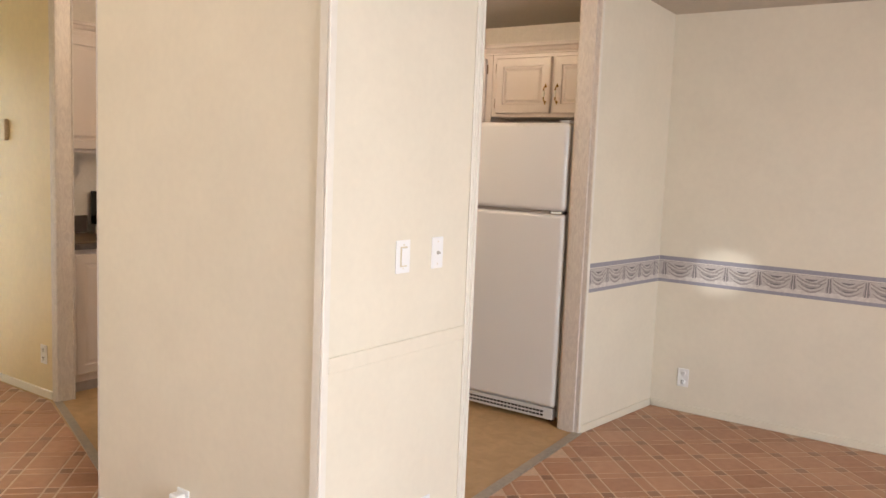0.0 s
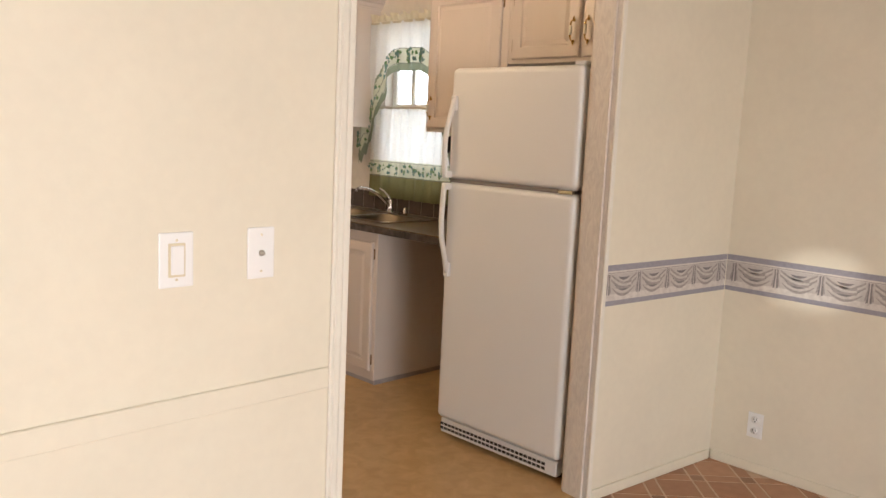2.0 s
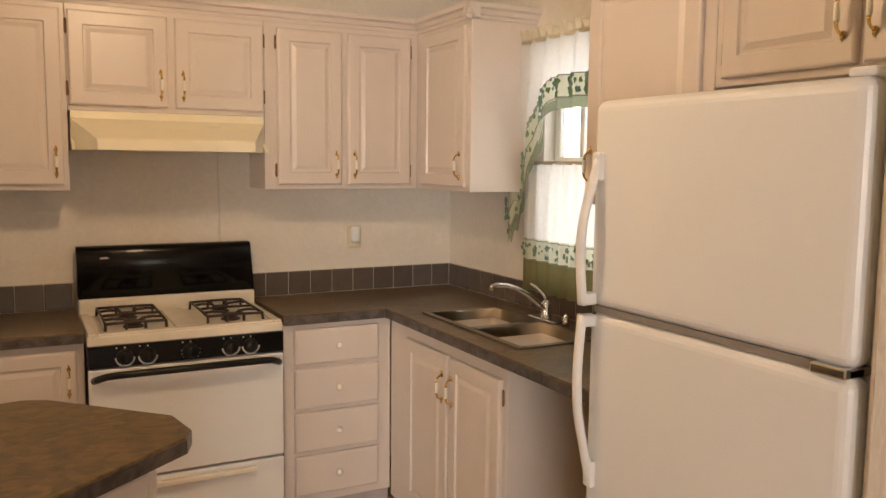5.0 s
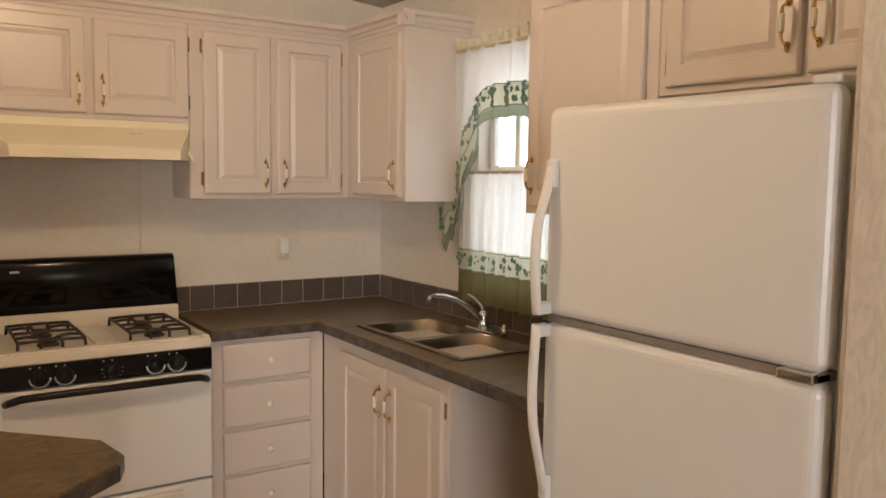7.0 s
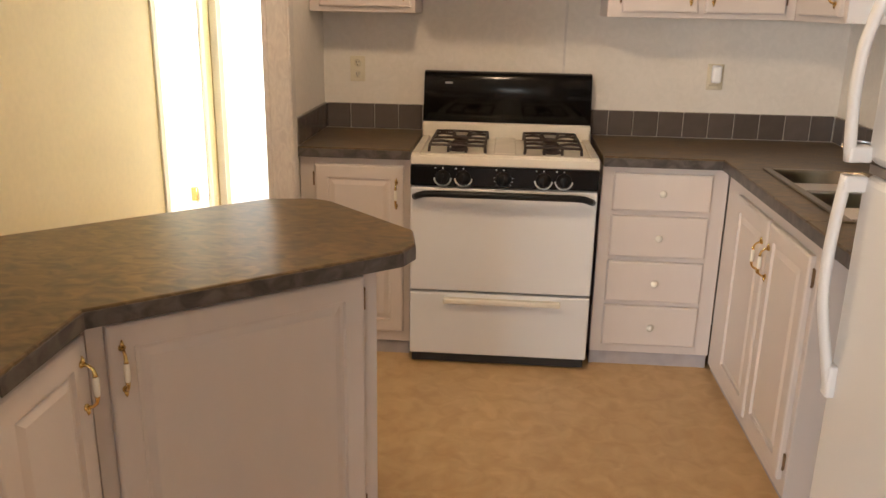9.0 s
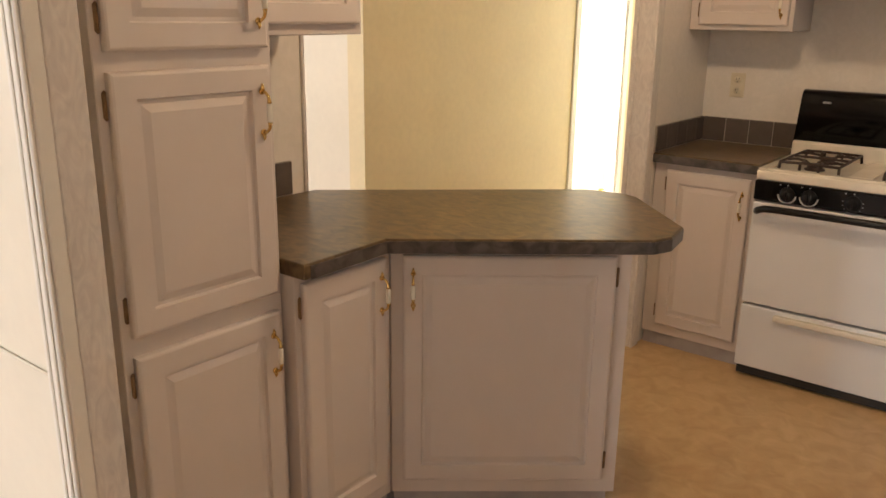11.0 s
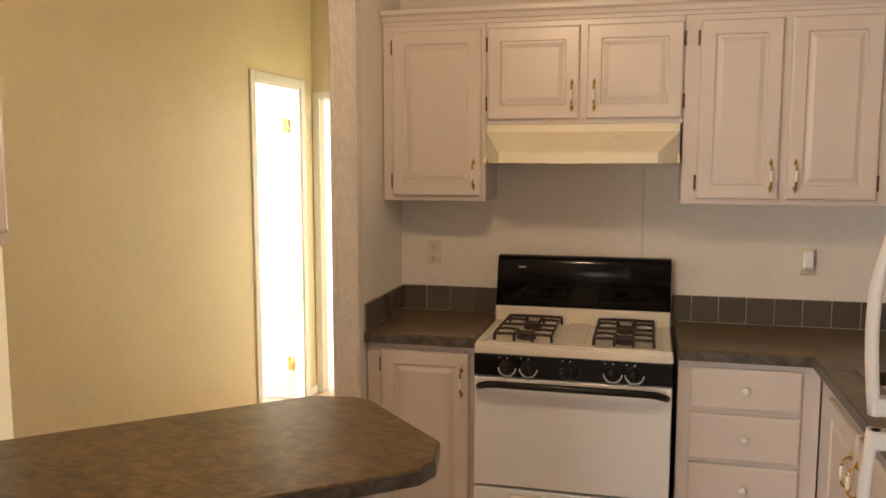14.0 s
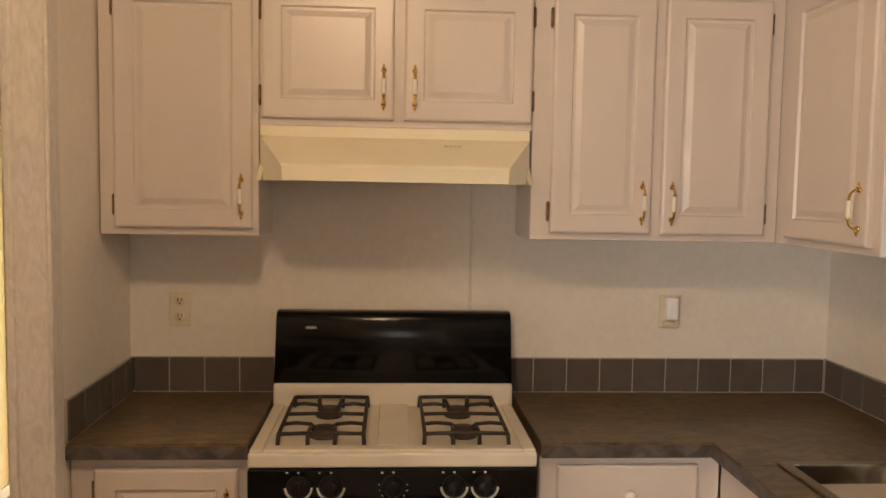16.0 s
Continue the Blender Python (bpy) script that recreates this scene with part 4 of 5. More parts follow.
for kx in (3.342, 3.426, 3.588, 3.748, 3.829):
    big = abs(kx - 3.588) > 0.05
    m = pose(kx, RF - 0.008, 0.826, 90, 0, 0)
    bm = B(); lathe(bm, [(0.031, 0.0), (0.030, 0.004), (0.023, 0.008), (0.021, 0.020), (0.018, 0.023), (0.001, 0.023)], m, 24)
    bx(bm, kx - 0.004, RF - 0.036, 0.806, kx + 0.004, RF - 0.022, 0.846, 0.002)
    kn = part("knob", bm, BLACKP, cp)
    if big:
        bm = B()
        tube(bm, [tuple(m @ Vector((0.0345 * math.cos(a), 0.0345 * math.sin(a), 0.002))) for a in [math.pi * (1.02 + 0.96 * i / 16) for i in range(17)]], 0.0035, 6)
        part("dial_arc", bm, GREY, kn, "pale grey printed dial arc")
    else:
        for i in range(9):
            a = math.pi * (0.95 + 1.1 * i / 8)
            p = m @ Vector((0.037 * math.cos(a), 0.037 * math.sin(a), 0.002))
            bm = B(); bx(bm, p.x - 0.002, p.y - 0.001, p.z - 0.0012, p.x + 0.002, p.y + 0.001, p.z + 0.0012)
            part("dial_mark", bm, GREY, kn)
    for dx in (-0.03, 0.0):
        bm = B(); bx(bm, kx + dx - 0.003, RF - 0.0095, 0.8615, kx + dx + 0.003, RF - 0.0075, 0.866)
        part("marking", bm, GREY, cp)
bm = B(); bx(bm, RX0 + 0.002, RF - 0.008, 0.340, RX1 - 0.002, RF + 0.035, 0.783, 0.008, 0, 3)
od = part("oven_door", bm, WHITE, stove, "plain white enamel oven door")
bm = B()
pts = [(RX0 + 0.020, RF - 0.004, 0.742), (RX0 + 0.034, RF - 0.028, 0.752), (RX0 + 0.062, RF - 0.048, 0.764), (RX0 + 0.11, RF - 0.056, 0.768), (RX1 - 0.11, RF - 0.056, 0.768), (RX1 - 0.062, RF - 0.048, 0.764), (RX1 - 0.034, RF - 0.028, 0.752), (RX1 - 0.020, RF - 0.004, 0.742)]
tube(bm, pts, 0.014, 12)
part("oven_handle", bm, BLACKP, od, "black bar handle with bent ends")
bm = B(); bx(bm, RX0 + 0.002, RF - 0.006, 0.050, RX1 - 0.002, RF + 0.035, 0.330, 0.008, 0, 3)
dr = part("drawer", bm, WHITE, stove)
bm = B(); bx(bm, RX0 + 0.145, RF - 0.030, 0.288, RX1 - 0.125, RF + 0.0, 0.312, 0.006, 0, 3)
part("drawer_pull", bm, STOVET, dr, "cream pull lip")
bm = B(); bx(bm, RX0 + 0.012, RF + 0.006, 0.012, RX1 - 0.012, RF + 0.05, 0.05)
part("plinth", bm, DARK, stove, "black plinth")
for x in (RX0 + 0.05, RX1 - 0.05):
    for y in (RF + 0.06, 5.36):
        bm = B(); lathe(bm, [(0.016, 0), (0.016, 0.02), (0.01, 0.04)], pose(x, y, 0), 12)
        part("foot", bm, DARK, stove)

# ---- range hood ----
hood = thing("range_hood", "almond enamel range hood under the short cabinet", "range hood")
HX0, HX1, HB, HT = 3.196, 3.976, 1.620, 1.7775
bm = B()
fb = 5.00
# side wedges, sloped recessed front, lower lip
for xa, xb in ((HX0, HX0 + 0.012), (HX1 - 0.012, HX1)):
    vs = [bm.verts.new((x, y, z)) for x in (xa, xb) for y, z in ((UY - 0.03, HT), (UY - 0.03, HB + 0.05), (fb + 0.10, HB), (NY - 0.01, HB), (NY - 0.01, HT))]
    bm.faces.new(vs[:5]); bm.faces.new(vs[5:][::-1])
    for i in range(5):
        bm.faces.new((vs[i], vs[5 + i], vs[5 + (i + 1) % 5], vs[(i + 1) % 5]))
slope = [(UY - 0.028, HT), (UY - 0.03, HT - 0.028), (UY - 0.03, HT - 0.030), (fb, HB + 0.045), (fb - 0.004, HB + 0.038), (fb - 0.004, HB), (fb + 0.01, HB), (NY - 0.01, HB + 0.002), (NY - 0.01, HT)]
ins = [0.0, 0.0, 0.002, 0.080, 0.085, 0.085, 0.085, 0.012, 0.012]
L = [bm.verts.new((HX0 + i, y, z)) for (y, z), i in zip(slope, ins)]
R = [bm.verts.new((HX1 - i, y, z)) for (y, z), i in zip(slope, ins)]
n = len(slope)
for i in range(n):
    bm.faces.new((L[i], R[i], R[(i + 1) % n], L[(i + 1) % n]))
for s, e in ((L, HX0), (R, HX1)):
    o = [bm.verts.new((e, UY - 0.03, HT - 0.03)), bm.verts.new((e, UY - 0.03, HB + 0.004)), bm.verts.new((e, UY - 0.03, HB))]
    bm.faces.new((s[2], s[3], s[4], s[5], o[2], o[0]))
    bm.faces.new((s[5], s[6], s[7], o[2]))
bmesh.ops.recalc_face_normals(bm, faces=bm.faces)
part("shell", bm, CREAM, hood)
bm = B()
for i in range(4):
    bx(bm, 3.72 + i * 0.013, 5.092 - 0.001, 1.722, 3.729 + i * 0.013, 5.096, 1.726)
part("badge", bm, IVORY, hood)

# ---- small wall things ----
def plate(name, label, m, w=0.070, h=0.115, mat=PLAST, kind="outlet"):
    """Cover plate, local front towards -y."""
    ob = thing(name, label, kind, m)
    bm = B(); bx(bm, -w / 2, -0.006, -h / 2, w / 2, 0, h / 2, 0.003, 0, 2)
    part("cover_plate", bm, mat, ob)
    if name == "wall_outlet":
        for s in (-1, 1):
            bm = B(); lathe(bm, [(0.017, 0), (0.0165, 0.002), (0.001, 0.002)], pose(0, -0.006, s * 0.026, 90), 18)
            sk = part("socket", bm, mat, ob)
            for dx in (-0.006, 0.006):
                bm = B(); bx(bm, dx - 0.0014, -0.0092, s * 0.026 - 0.001, dx + 0.0014, -0.008, s * 0.026 + 0.009)
                part("slot", bm, DARK, sk)
            bm = B(); lathe(bm, [(0.003, 0), (0.003, 0.001)], pose(0, -0.0082, s * 0.026 - 0.008, 90), 8)
            part("ground_hole", bm, DARK, sk)
    if name == "light_switch":
        bm = B(); bx(bm, -0.019, -0.009, -0.036, 0.019, -0.006, 0.036, 0.001)
        part("switch_frame", bm, IVORY, ob)
        bm = B(); bx(bm, -0.015, -0.013, -0.031, 0.015, -0.0085, 0.031, 0.002)
        part("rocker", bm, mat, ob)
    if name == "cable_jack":
        bm = B(); lathe(bm, [(0.007, 0), (0.007, 0.004), (0.004, 0.004), (0.004, 0.011), (0.001, 0.011)], pose(0, -0.006, 0, 90), 12)
        part("connector", bm, STRIP, ob)
    if name != "wall_outlet":
        for s in (-1, 1):
            bm = B(); lathe(bm, [(0.003, 0), (0.0028, 0.001), (0.001, 0.0012)], pose(0, -0.006, s * 0.042, 90), 8)
            part("screw", bm, IVORY, ob)
    return ob


plate("light_switch", "white rocker light switch on the partition", pose(2.391, PY, 1.152), 0.078, 0.118, kind="light switch")
plate("cable_jack", "white cable jack plate beside the switch", pose(2.597, PY, 1.153), 0.070, 0.118, kind="cable jack")
plate("wall_outlet", "ivory outlet on the kitchen wall", pose(2.89, NY, 1.200), mat=IVORY)
plate("wall_outlet", "white outlet low on the dining wall", pose(EX, 1.99, 0.215, 0, 0, -90))
plate("wall_outlet", "pale outlet low on the hall wall", pose(WX - 0.08, 5.02, 0.26, 0, 0, -90))
plate("wall_outlet", "white outlet low on the partition", pose(2.575, PY, 0.155))
plate("wall_outlet", "white outlet with an adapter low on the return wall", pose(2.0, 2.83, 0.175, 0, 0, -90))
adapter = thing("plug_adapter", "white plug adapter in the low outlet", "adapter", pose(1.9905, 2.83, 0.195, 0, 0, -90))
bm = B(); bx(bm, -0.024, -0.042, -0.028, 0.024, 0, 0.028, 0.007, 0, 3)
part("housing", bm, PLAST, adapter)
bm = B(); bx(bm, -0.014, -0.0435, -0.010, 0.014, -0.041, 0.012, 0.001)
part("label_plate", bm, GREY, adapter, "grey printed plate")
plug = thing("plug_in_night_light", "white plug-in light on the kitchen outlet", "night light", pose(4.52, NY, 1.205))
bm = B(); bx(bm, -0.036, -0.006, -0.060, 0.036, 0, 0.055, 0.003)
part("cover_plate", bm, IVORY, plug)
bm = B(); bx(bm, -0.020, -0.040, -0.028, 0.022, -0.006, 0.050, 0.009, 0, 3)
part("light_body", bm, PLAST, plug)
bm = B(); bx(bm, -0.028, -0.016, -0.052, 0.016, -0.006, -0.036, 0.003)
part("socket", bm, IVORY, plug)
th = thing("thermostat", "pale thermostat on the hall wall", "thermostat", pose(WX - 0.08, 5.44, 1.58, 0, 0, -90))
bm = B(); bx(bm, -0.045, -0.025, -0.065, 0.045, 0, 0.065, 0.006, 0, 2)
part("housing", bm, IVORY, th)
dome = thing("ceiling_light", "frosted glass dome light on the sloping ceiling", "ceiling light", pose(3.42, 3.66, ceil_z(3.42) - 0.012))
bm = B(); lathe(bm, [(0.15, 0.03), (0.15, -0.008), (0.145, -0.014), (0.001, -0.014)], seg=32)
part("pan", bm, BRASS, dome)
bm = B(); lathe(bm, [(0.135, -0.0145), (0.13, -0.035), (0.10, -0.058), (0.05, -0.072), (0.001, -0.075)], seg=32)
part("shade", bm, LAMPG, dome).visible_shadow = False
copy_thing(dome, pose(0.55, 3.0, ceil_z(0.55) - 0.012))

# ---- hall door, standing open into the side room ----
door = structure("door_1", bx(B(), 0, -0.035, 0.012, 0.625, 0, 2.065, 0.002), DOORW, "white flush door standing open into a bright room", "door")
door.matrix_basis = pose(HX - 0.085, DY1 - 0.014, 0, 0, 0, 180 + 12)
for z in (0.25, 1.85):
    bm = B(); bx(bm, -0.004, -0.004, z - 0.045, 0.030, 0.002, z + 0.045, 0.001); tube(bm, [(-0.006, 0.004, z - 0.045), (-0.006, 0.004, z + 0.045)], 0.006, 8)
    part("hinge", bm, BRASS, door, "brass butt hinge")

# ---- wallpaper border ----
def border(name, m, length, first, label):
    """Printed band of crossed drapes over a hanging swag, pleated tails between; local front towards -y, z from 0."""
    top = 0.163
    ob = structure(name, bx(B(), 0, -0.0008, 0, length, 0, top), BORDERL, label, "wallpaper border")
    ob.matrix_basis = m
    for nm, z0, z1, mt in (("top_stripe", top - 0.024, top, BORDERG), ("bottom_stripe", 0, 0.020, BORDERG), ("fine_line", top - 0.034, top - 0.031, BORDERS), ("drape_ground", 0.046, top - 0.036, BORDERN)):
        bm = B(); bx(bm, 0, -0.0009 if nm == "drape_ground" else -0.0016, z0, length, -0.0004, z1)
        part(nm, bm, mt, ob)

    def strip(nm, left, right, mt, lift):
        """A flat printed shape between two lines of points, cut at the band's ends."""
        bm = B()
        prev = None
        for (xa, za), (xb, zb) in zip(left, right):
            cur = [bm.verts.new((min(max(x, 0.001), length - 0.001), -0.0010 - lift, z)) for x, z in ((xa, za), (xb, zb))]
            if prev:
                bm.faces.new((prev[0], prev[1], cur[1], cur[0]))
            prev = cur
        part(nm, bm, mt, ob)

    step = 0.190
    x = first - step
    while x < length + 0.02:
        # pleated tail, flaring towards its foot
        for k, mt in enumerate((BORDERS, BORDERD, BORDERM, BORDERD, BORDERS)):
            a, b = (k - 2.5) / 2.5, (k - 1.5) / 2.5
            if 0.004 < x + 0.017 * a and x + 0.017 * b < length - 0.004:
                foot = 0.034 + 0.008 * abs(k - 2)
                strip("fold", [(x + 0.011 * a, 0.126), (x + 0.010 * a, 0.10), (x + 0.019 * a, foot)], [(x + 0.011 * b, 0.126), (x + 0.010 * b, 0.10), (x + 0.019 * b, foot + 0.003)], mt, 0.0006)
        c = x + step / 2
        if c > -0.05 and c < length + 0.05:
            # hanging swag: nested crescents, the lowest the widest
            for k in range(7):
                hw, z0, sag = 0.070 - 0.006 * k, 0.070 + 0.007 * k, 0.036 - 0.004 * k
                us = [-1 + 0.2 * q for q in range(11)]
                lo = [(c + u * hw, z0 - sag * (1 - u * u)) for u in us]
                hi = [(c + u * hw * 0.97, z0 + 0.002 - (sag - 0.0095) * (1 - u * u)) for u in us]
                strip("swag", lo, hi, (BORDERS, BORDERM, BORDERD, BORDERM, BORDERS, BORDERM, BORDERD)[k], 0.0001 * k)
            # two drapes crossing above it
            for sd in (-1, 1):
                for q, mt in ((0, BORDERS), (1, BORDERM), (2, BORDERS)):
                    us = [0.125 * w for w in range(9)]
                    lo = [(c + sd * (-0.078 + 0.125 * u), 0.118 - 0.010 * q + 0.0 - 0.030 * u - 0.016 * math.sin(math.pi * u)) for u in us]
                    hi = [(px, pz + 0.0095) for px, pz in lo]
                    strip("drape", lo, hi, mt, 0.0003 + 0.00005 * q + (0.0002 if sd > 0 else 0))
        x += step
    return ob


border("wallpaper_border_east", pose(EX, RY - 0.008, 0.801, 0, 0, -90), 3.6, 0.040, "grey-blue and beige draped-swag wallpaper border")
border("wallpaper_border_short", SK @ pose(4.262, RY, 0.801), EX - 4.245, 0.020, "grey-blue and beige draped-swag wallpaper border")


# ---- curtains ----
def sheet(bm, cols, rows, fn, mat_of):
    vv = [[bm.verts.new(fn(i / cols, j / rows)) for j in range(rows + 1)] for i in range(cols + 1)]
    for i in range(cols):
        for j in range(rows):
            f = bm.faces.new((vv[i][j], vv[i + 1][j], vv[i + 1][j + 1], vv[i][j + 1]))
            f.smooth = True
            f.material_index = mat_of((i + 0.5) / cols, (j + 0.5) / rows)


cafe = thing("cafe_curtain", "white sheer cafe curtain with an ivy band and olive hem", "curtain")
CY0, CY1 = 3.90, 4.685


def cafe_pt(u, v):
    y = CY1 + (CY0 - CY1) * u
    x = EX - 0.042 + (0.010 + 0.006 * v) * math.sin(u * 62 + 0.7 * math.sin(u * 17)) + 0.003 * math.sin(u * 140 + v * 3)
    return (x, y, 1.585 - 0.57 * v)


bm = B(); sheet(bm, 150, 24, cafe_pt, lambda u, v: 0 if v < 0.60 else 1 if v < 0.755 else 2)
part("cloth", bm, [SHEER, BAND, cloth("olive_sheer", (0.21, 0.20, 0.095), 0.35)], cafe)
bm = B(); tube(bm, [(EX - 0.042, CY0 - 0.03, 1.588), (EX - 0.042, CY1 + 0.03, 1.588)], 0.008, 10)
part("rod", bm, IVORY, cafe)


def leaf(bm, p, size, turn, mi=0):
    """A small three-lobed ivy leaf lying in the y-z plane."""
    pts = [(0, -0.55), (0.30, -0.35), (0.62, -0.05), (0.32, 0.10), (0.25, 0.45), (0, 0.75), (-0.25, 0.45), (-0.32, 0.10), (-0.62, -0.05), (-0.30, -0.35)]
    c, s = math.cos(turn), math.sin(turn)
    vs = [bm.verts.new((p[0], p[1] + size * (a * c - b * s), p[2] + size * (a * s + b * c))) for a, b in pts]
    f = bm.faces.new(vs)
    f.material_index = mi


bm = B()
rnd = random.Random(4)
for i in range(44):
    u = (i + 0.5) / 44
    for k in range(2):
        q = cafe_pt(u + rnd.uniform(-0.01, 0.01), 0.675 + rnd.uniform(-0.05, 0.05))
        leaf(bm, (q[0] - 0.012, q[1], q[2]), rnd.uniform(0.012, 0.022), rnd.uniform(0, 6.3), k)
tagged(part("ivy_print", bm, [LEAF, material("blue_green_print", (0.16, 0.27, 0.24), 0.85)], cafe), kind="stuff")
bm = B()
for v in (0.598, 0.757):
    tube(bm, [(cafe_pt(i / 90, v)[0] - 0.003, cafe_pt(i / 90, v)[1], cafe_pt(i / 90, v)[2]) for i in range(91)], 0.0018, 5)
part("piping", bm, STRIPE, cafe)

swag = thing("swag_valance", "white sheer swag valance with ruffled header and ivy border", "curtain")


def sm(a):
    a = min(1, max(0, a))
    return a * a * (3 - 2 * a)


def swag_low(u):
    w = min(u, 1 - u) * 0.90
    return 1.215 + 0.16 * min(1, w / 0.10) * 0.6 + 0.50 * sm((w - 0.03) / 0.30)


def swag_pt(u, v):
    w = min(u, 1 - u) * 0.90
    y = 4.755 - 0.90 * u
    side = 1 - sm(w / 0.36)
    z = 2.115 + (swag_low(u) - 2.115) * v + 0.018 * side * math.sin(u * 150) * v
    x = EX - 0.075 + (0.010 + 0.012 * v) * math.sin(u * 55 + v * 3.0 * side) - 0.018 * v * side * math.sin(w * 60 + v * 9)
    return (x, y, z)


def swag_mat(u, v):
    d = (1 - v) * (2.115 - swag_low(u))
    w = min(u, 1 - u) * 0.90
    if w < 0.20:
        d *= 0.62
    return 2 if d < 0.045 else 1 if d < 0.135 else 2 if d < 0.15 and w < 0.2 else 0


bm = B(); sheet(bm, 170, 44, swag_pt, swag_mat)
part("cloth", bm, [SHEER, BAND, SWAGG], swag)
bm = B()
for i in range(150):
    u = rnd.uniform(0.0, 1.0)
    d = rnd.uniform(0.055, 0.13) * (1.5 if min(u, 1 - u) < 0.22 else 1)
    q = swag_pt(u, 1 - d / (2.115 - swag_low(u)))
    leaf(bm, (q[0] - 0.014, q[1], q[2]), rnd.uniform(0.014, 0.026), rnd.uniform(0, 6.3), i % 2)
tagged(part("ivy_print", bm, [LEAF, bpy.data.materials["blue_green_print"]], swag), kind="stuff")
bm = B()
for d in (0.047, 0.137):
    tube(bm, [(lambda q: (q[0] - 0.004, q[1], q[2]))(swag_pt(i / 120, 1 - d / (2.115 - swag_low(i / 120)))) for i in range(121)], 0.0022, 5)
part("piping", bm, STRIPE, swag)
bm = B()


def ruffle(u, v):
    y = 4.765 - 0.92 * u
    a = math.sin(u * 95) + 0.5 * math.sin(u * 211)
    return (EX - 0.075 + 0.016 * a * v, y + 0.008 * math.cos(u * 95) * v, 2.105 + 0.055 * v + 0.010 * v * math.sin(u * 61))


sheet(bm, 170, 6, ruffle, lambda u, v: 0)
part("ruffle", bm, CREAMC, swag)
bm = B(); tube(bm, [(EX - 0.075, 3.84, 2.112), (EX - 0.075, 4.77, 2.112)], 0.009, 10)
for y in (3.84, 4.77):
    tube(bm, [(EX - 0.075, y, 2.112), (EX, y, 2.112)], 0.006, 8)
part("rod", bm, IVORY, swag)

# ---- tiles: one row along the worktops ----
TS, TG, TZ = 0.1095, 0.004, CT + 0.004


def tile_row(name, m, length, first, label):
    """Local x along the wall, front towards -y."""
    ob = structure(name, bx(B(), 0, -0.008, CT, length, -0.0005, TZ + 0.114), GROUT, label, "backsplash")
    ob.matrix_basis = m
    cache = {}
    x = first
    while x < length - 0.006:
        x0, x1 = max(x, 0.0), min(x + TS, length)
        w = round(x1 - x0, 4)
        if w > 0.012:
            if w not in cache:
                cache[w] = mesh_of("tile", bx(B(), 0, -0.013, 0, w, -0.007, 0.112, 0.003), TILEV)
            at("tile", cache[w], ob, x0, 0, TZ)
        x += TS + TG
    return ob


tile_row("backsplash_north", pose(3.976, NY, 0), EX - 3.976 - 0.014, 0.01 - 0.04, "taupe glazed tile row with pale joints")
tile_row("backsplash_north_left", pose(WX + 0.014, NY, 0), 3.204 - WX - 0.014, 0.0, "taupe glazed tile row with pale joints")
tile_row("backsplash_east", pose(EX, NY - 0.001, 0, 0, 0, -90), NY - 3.25, 0.02, "taupe glazed tile row with pale joints")
tile_row("backsplash_west", pose(WX, 4.93, 0, 0, 0, 90), NY - 4.93 - 0.002, 0.0, "taupe glazed tile row with pale joints")
tile_row("backsplash_peninsula", pose(2.126, 2.788, PT_ - CT, 0, 0, 90), 0.53, 0.0, "taupe glazed tile row with pale joints")

# ---- patterned vinyl: square fields, narrow bands and small dark corner squares, laid on the diagonal ----
P, BIG, BAND_W = 0.224, 0.153, 0.053


def vinyl_piece(w, h, mat):
    return mesh_of("vinyl_piece", bx(B(), -w / 2, -h / 2, -0.0045, w / 2, h / 2, 0.0, 0.0015), mat)


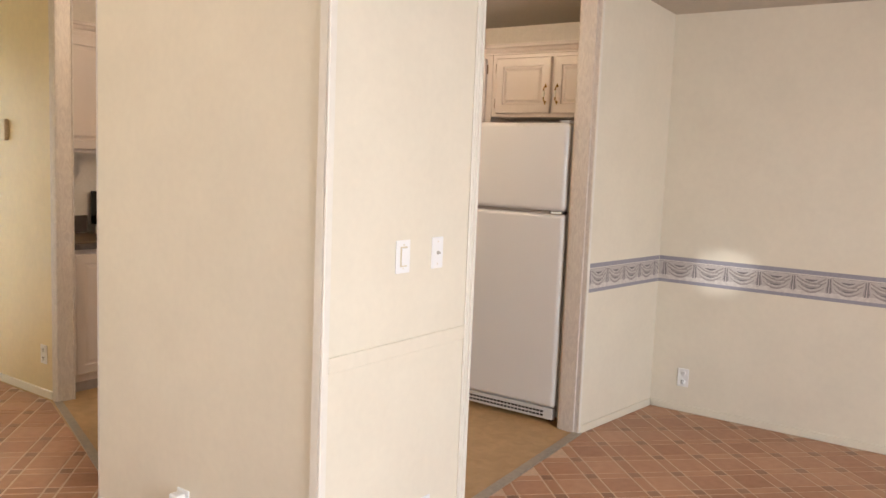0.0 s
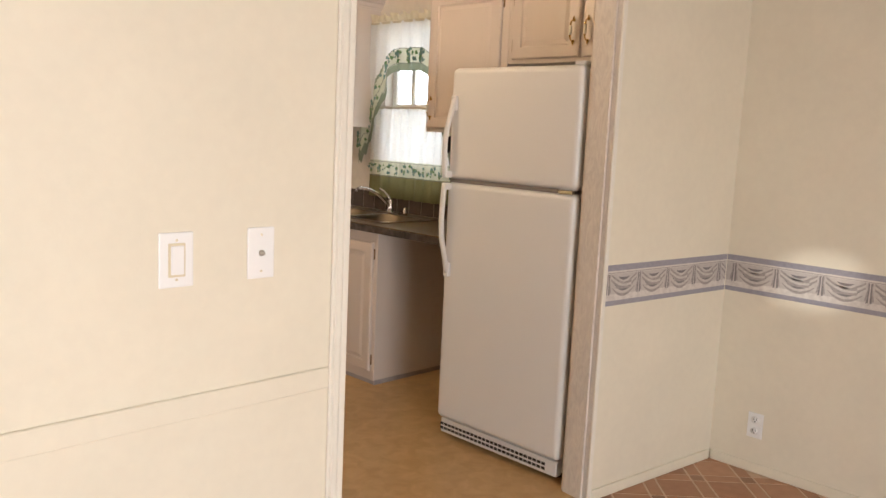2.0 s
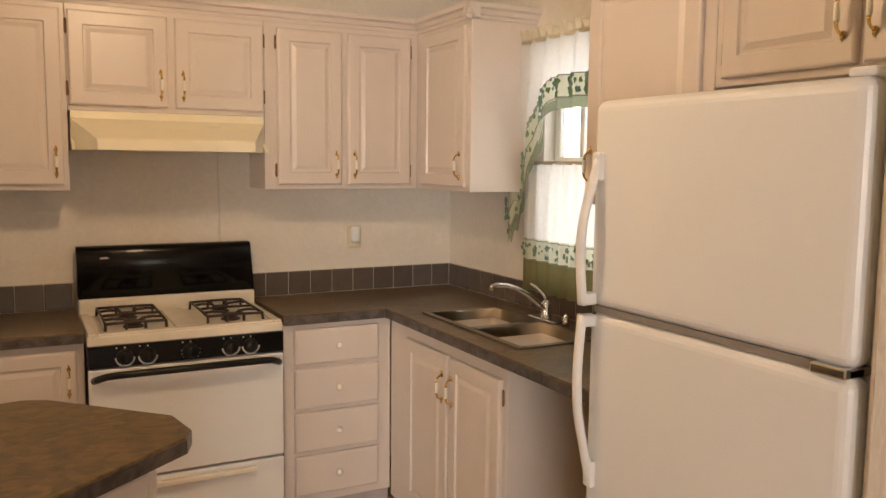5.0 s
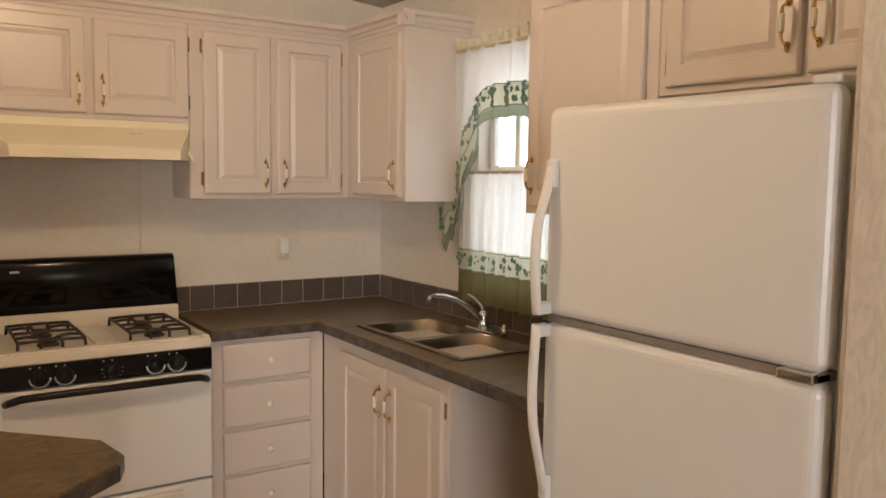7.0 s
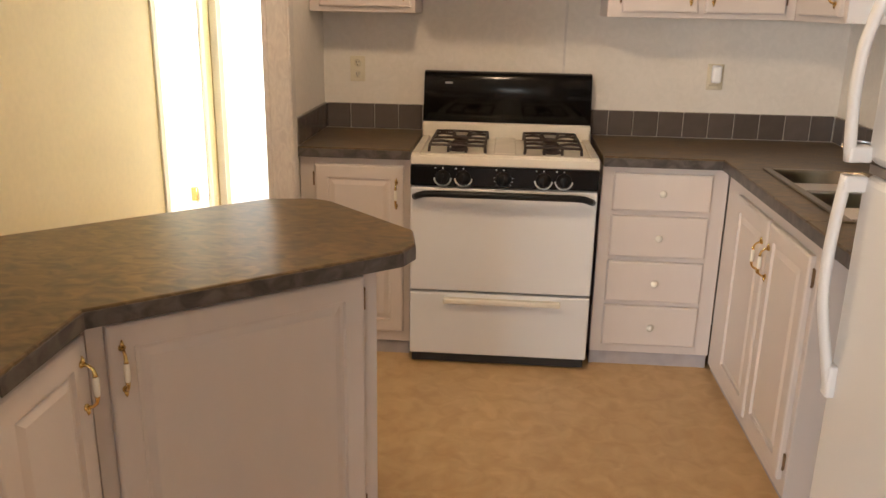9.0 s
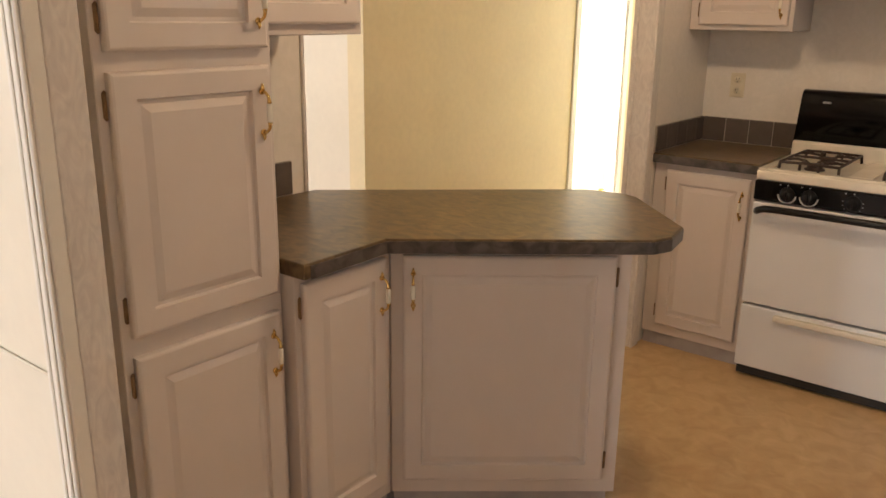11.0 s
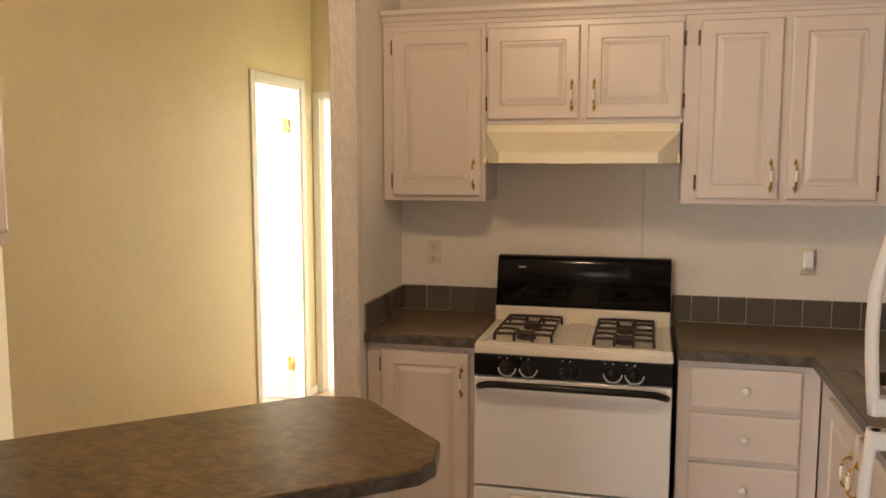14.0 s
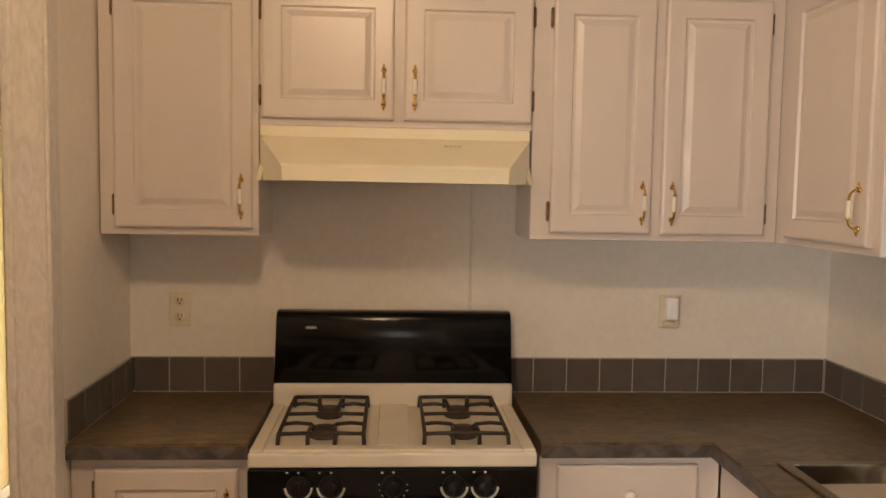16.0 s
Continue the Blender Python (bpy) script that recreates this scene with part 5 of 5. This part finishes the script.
field, band_piece, corner_piece = vinyl_piece(BIG, BIG, BRICKV), vinyl_piece(BIG, BAND_W, BANDV), vinyl_piece(BAND_W, BAND_W, CORNERV)
PIECES = ((field, 0, 0, 0, BIG, BIG, 0), (band_piece, 0, P / 2, 0, BIG, BAND_W, 1), (band_piece, P / 2, 0, 90, BAND_W, BIG, 1), (corner_piece, P / 2, P / 2, 0, BAND_W, BAND_W, 2))
near, rest = 0, []
H = math.sqrt(0.5)
for i in range(-50, 50):
    for j in range(-50, 50):
        for me, du, dv, rz, w, h, mi in PIECES:
            u, v = i * P + du, j * P + dv
            x, y = (u - v) * H + 4.18, (u + v) * H + 1.635
            e = 0.085
            inside = y > -2.8 and ((x < EX + 0.03 and y < PY + 0.06 + max(0, x - 2.86) * 0.06) or (x < 2.03 and y < 6.9) or (2.03 <= x < 2.64 and y > 3.42 + (x - 2.1) * 2.75 - 0.08 and y < 6.9))
            if not inside or x < -2.3 or (y > 4.0 and x < HX + e):
                continue
            if x > 3.1 and y > 0.75 and near < 300:
                o = at("vinyl_piece", me, floor_living, x, y, 0.0)
                o.rotation_euler.z = radians(rz + 45)
                near += 1
            else:
                rest.append((x, y, w / 2, h / 2, mi))
verts, faces = [], []
for x, y, hx, hy, mi in rest:
    k = len(verts)
    e = 0.0015
    for d, z in ((0, -0.004), (e, 0)):
        for a, b in ((-1, -1), (1, -1), (1, 1), (-1, 1)):
            p, q = a * (hx - d), b * (hy - d)
            verts.append((x + (p - q) * H, y + (p + q) * H, z))
    faces += [(k + 4, k + 5, k + 6, k + 7), (k, k + 1, k + 5, k + 4), (k + 1, k + 2, k + 6, k + 5), (k + 2, k + 3, k + 7, k + 6), (k + 3, k, k + 4, k + 7)]
me = bpy.data.meshes.new("vinyl_field")
me.from_pydata(verts, [], faces)
for m in (BRICKV, BANDV, CORNERV):
    me.materials.append(m)
me.polygons.foreach_set("material_index", [mi for *_, mi in rest for _ in range(5)])
vf = new("vinyl_field", me)
vf.parent = floor_living
tagged(vf, "brick-red vinyl pieces", kind="stuff")
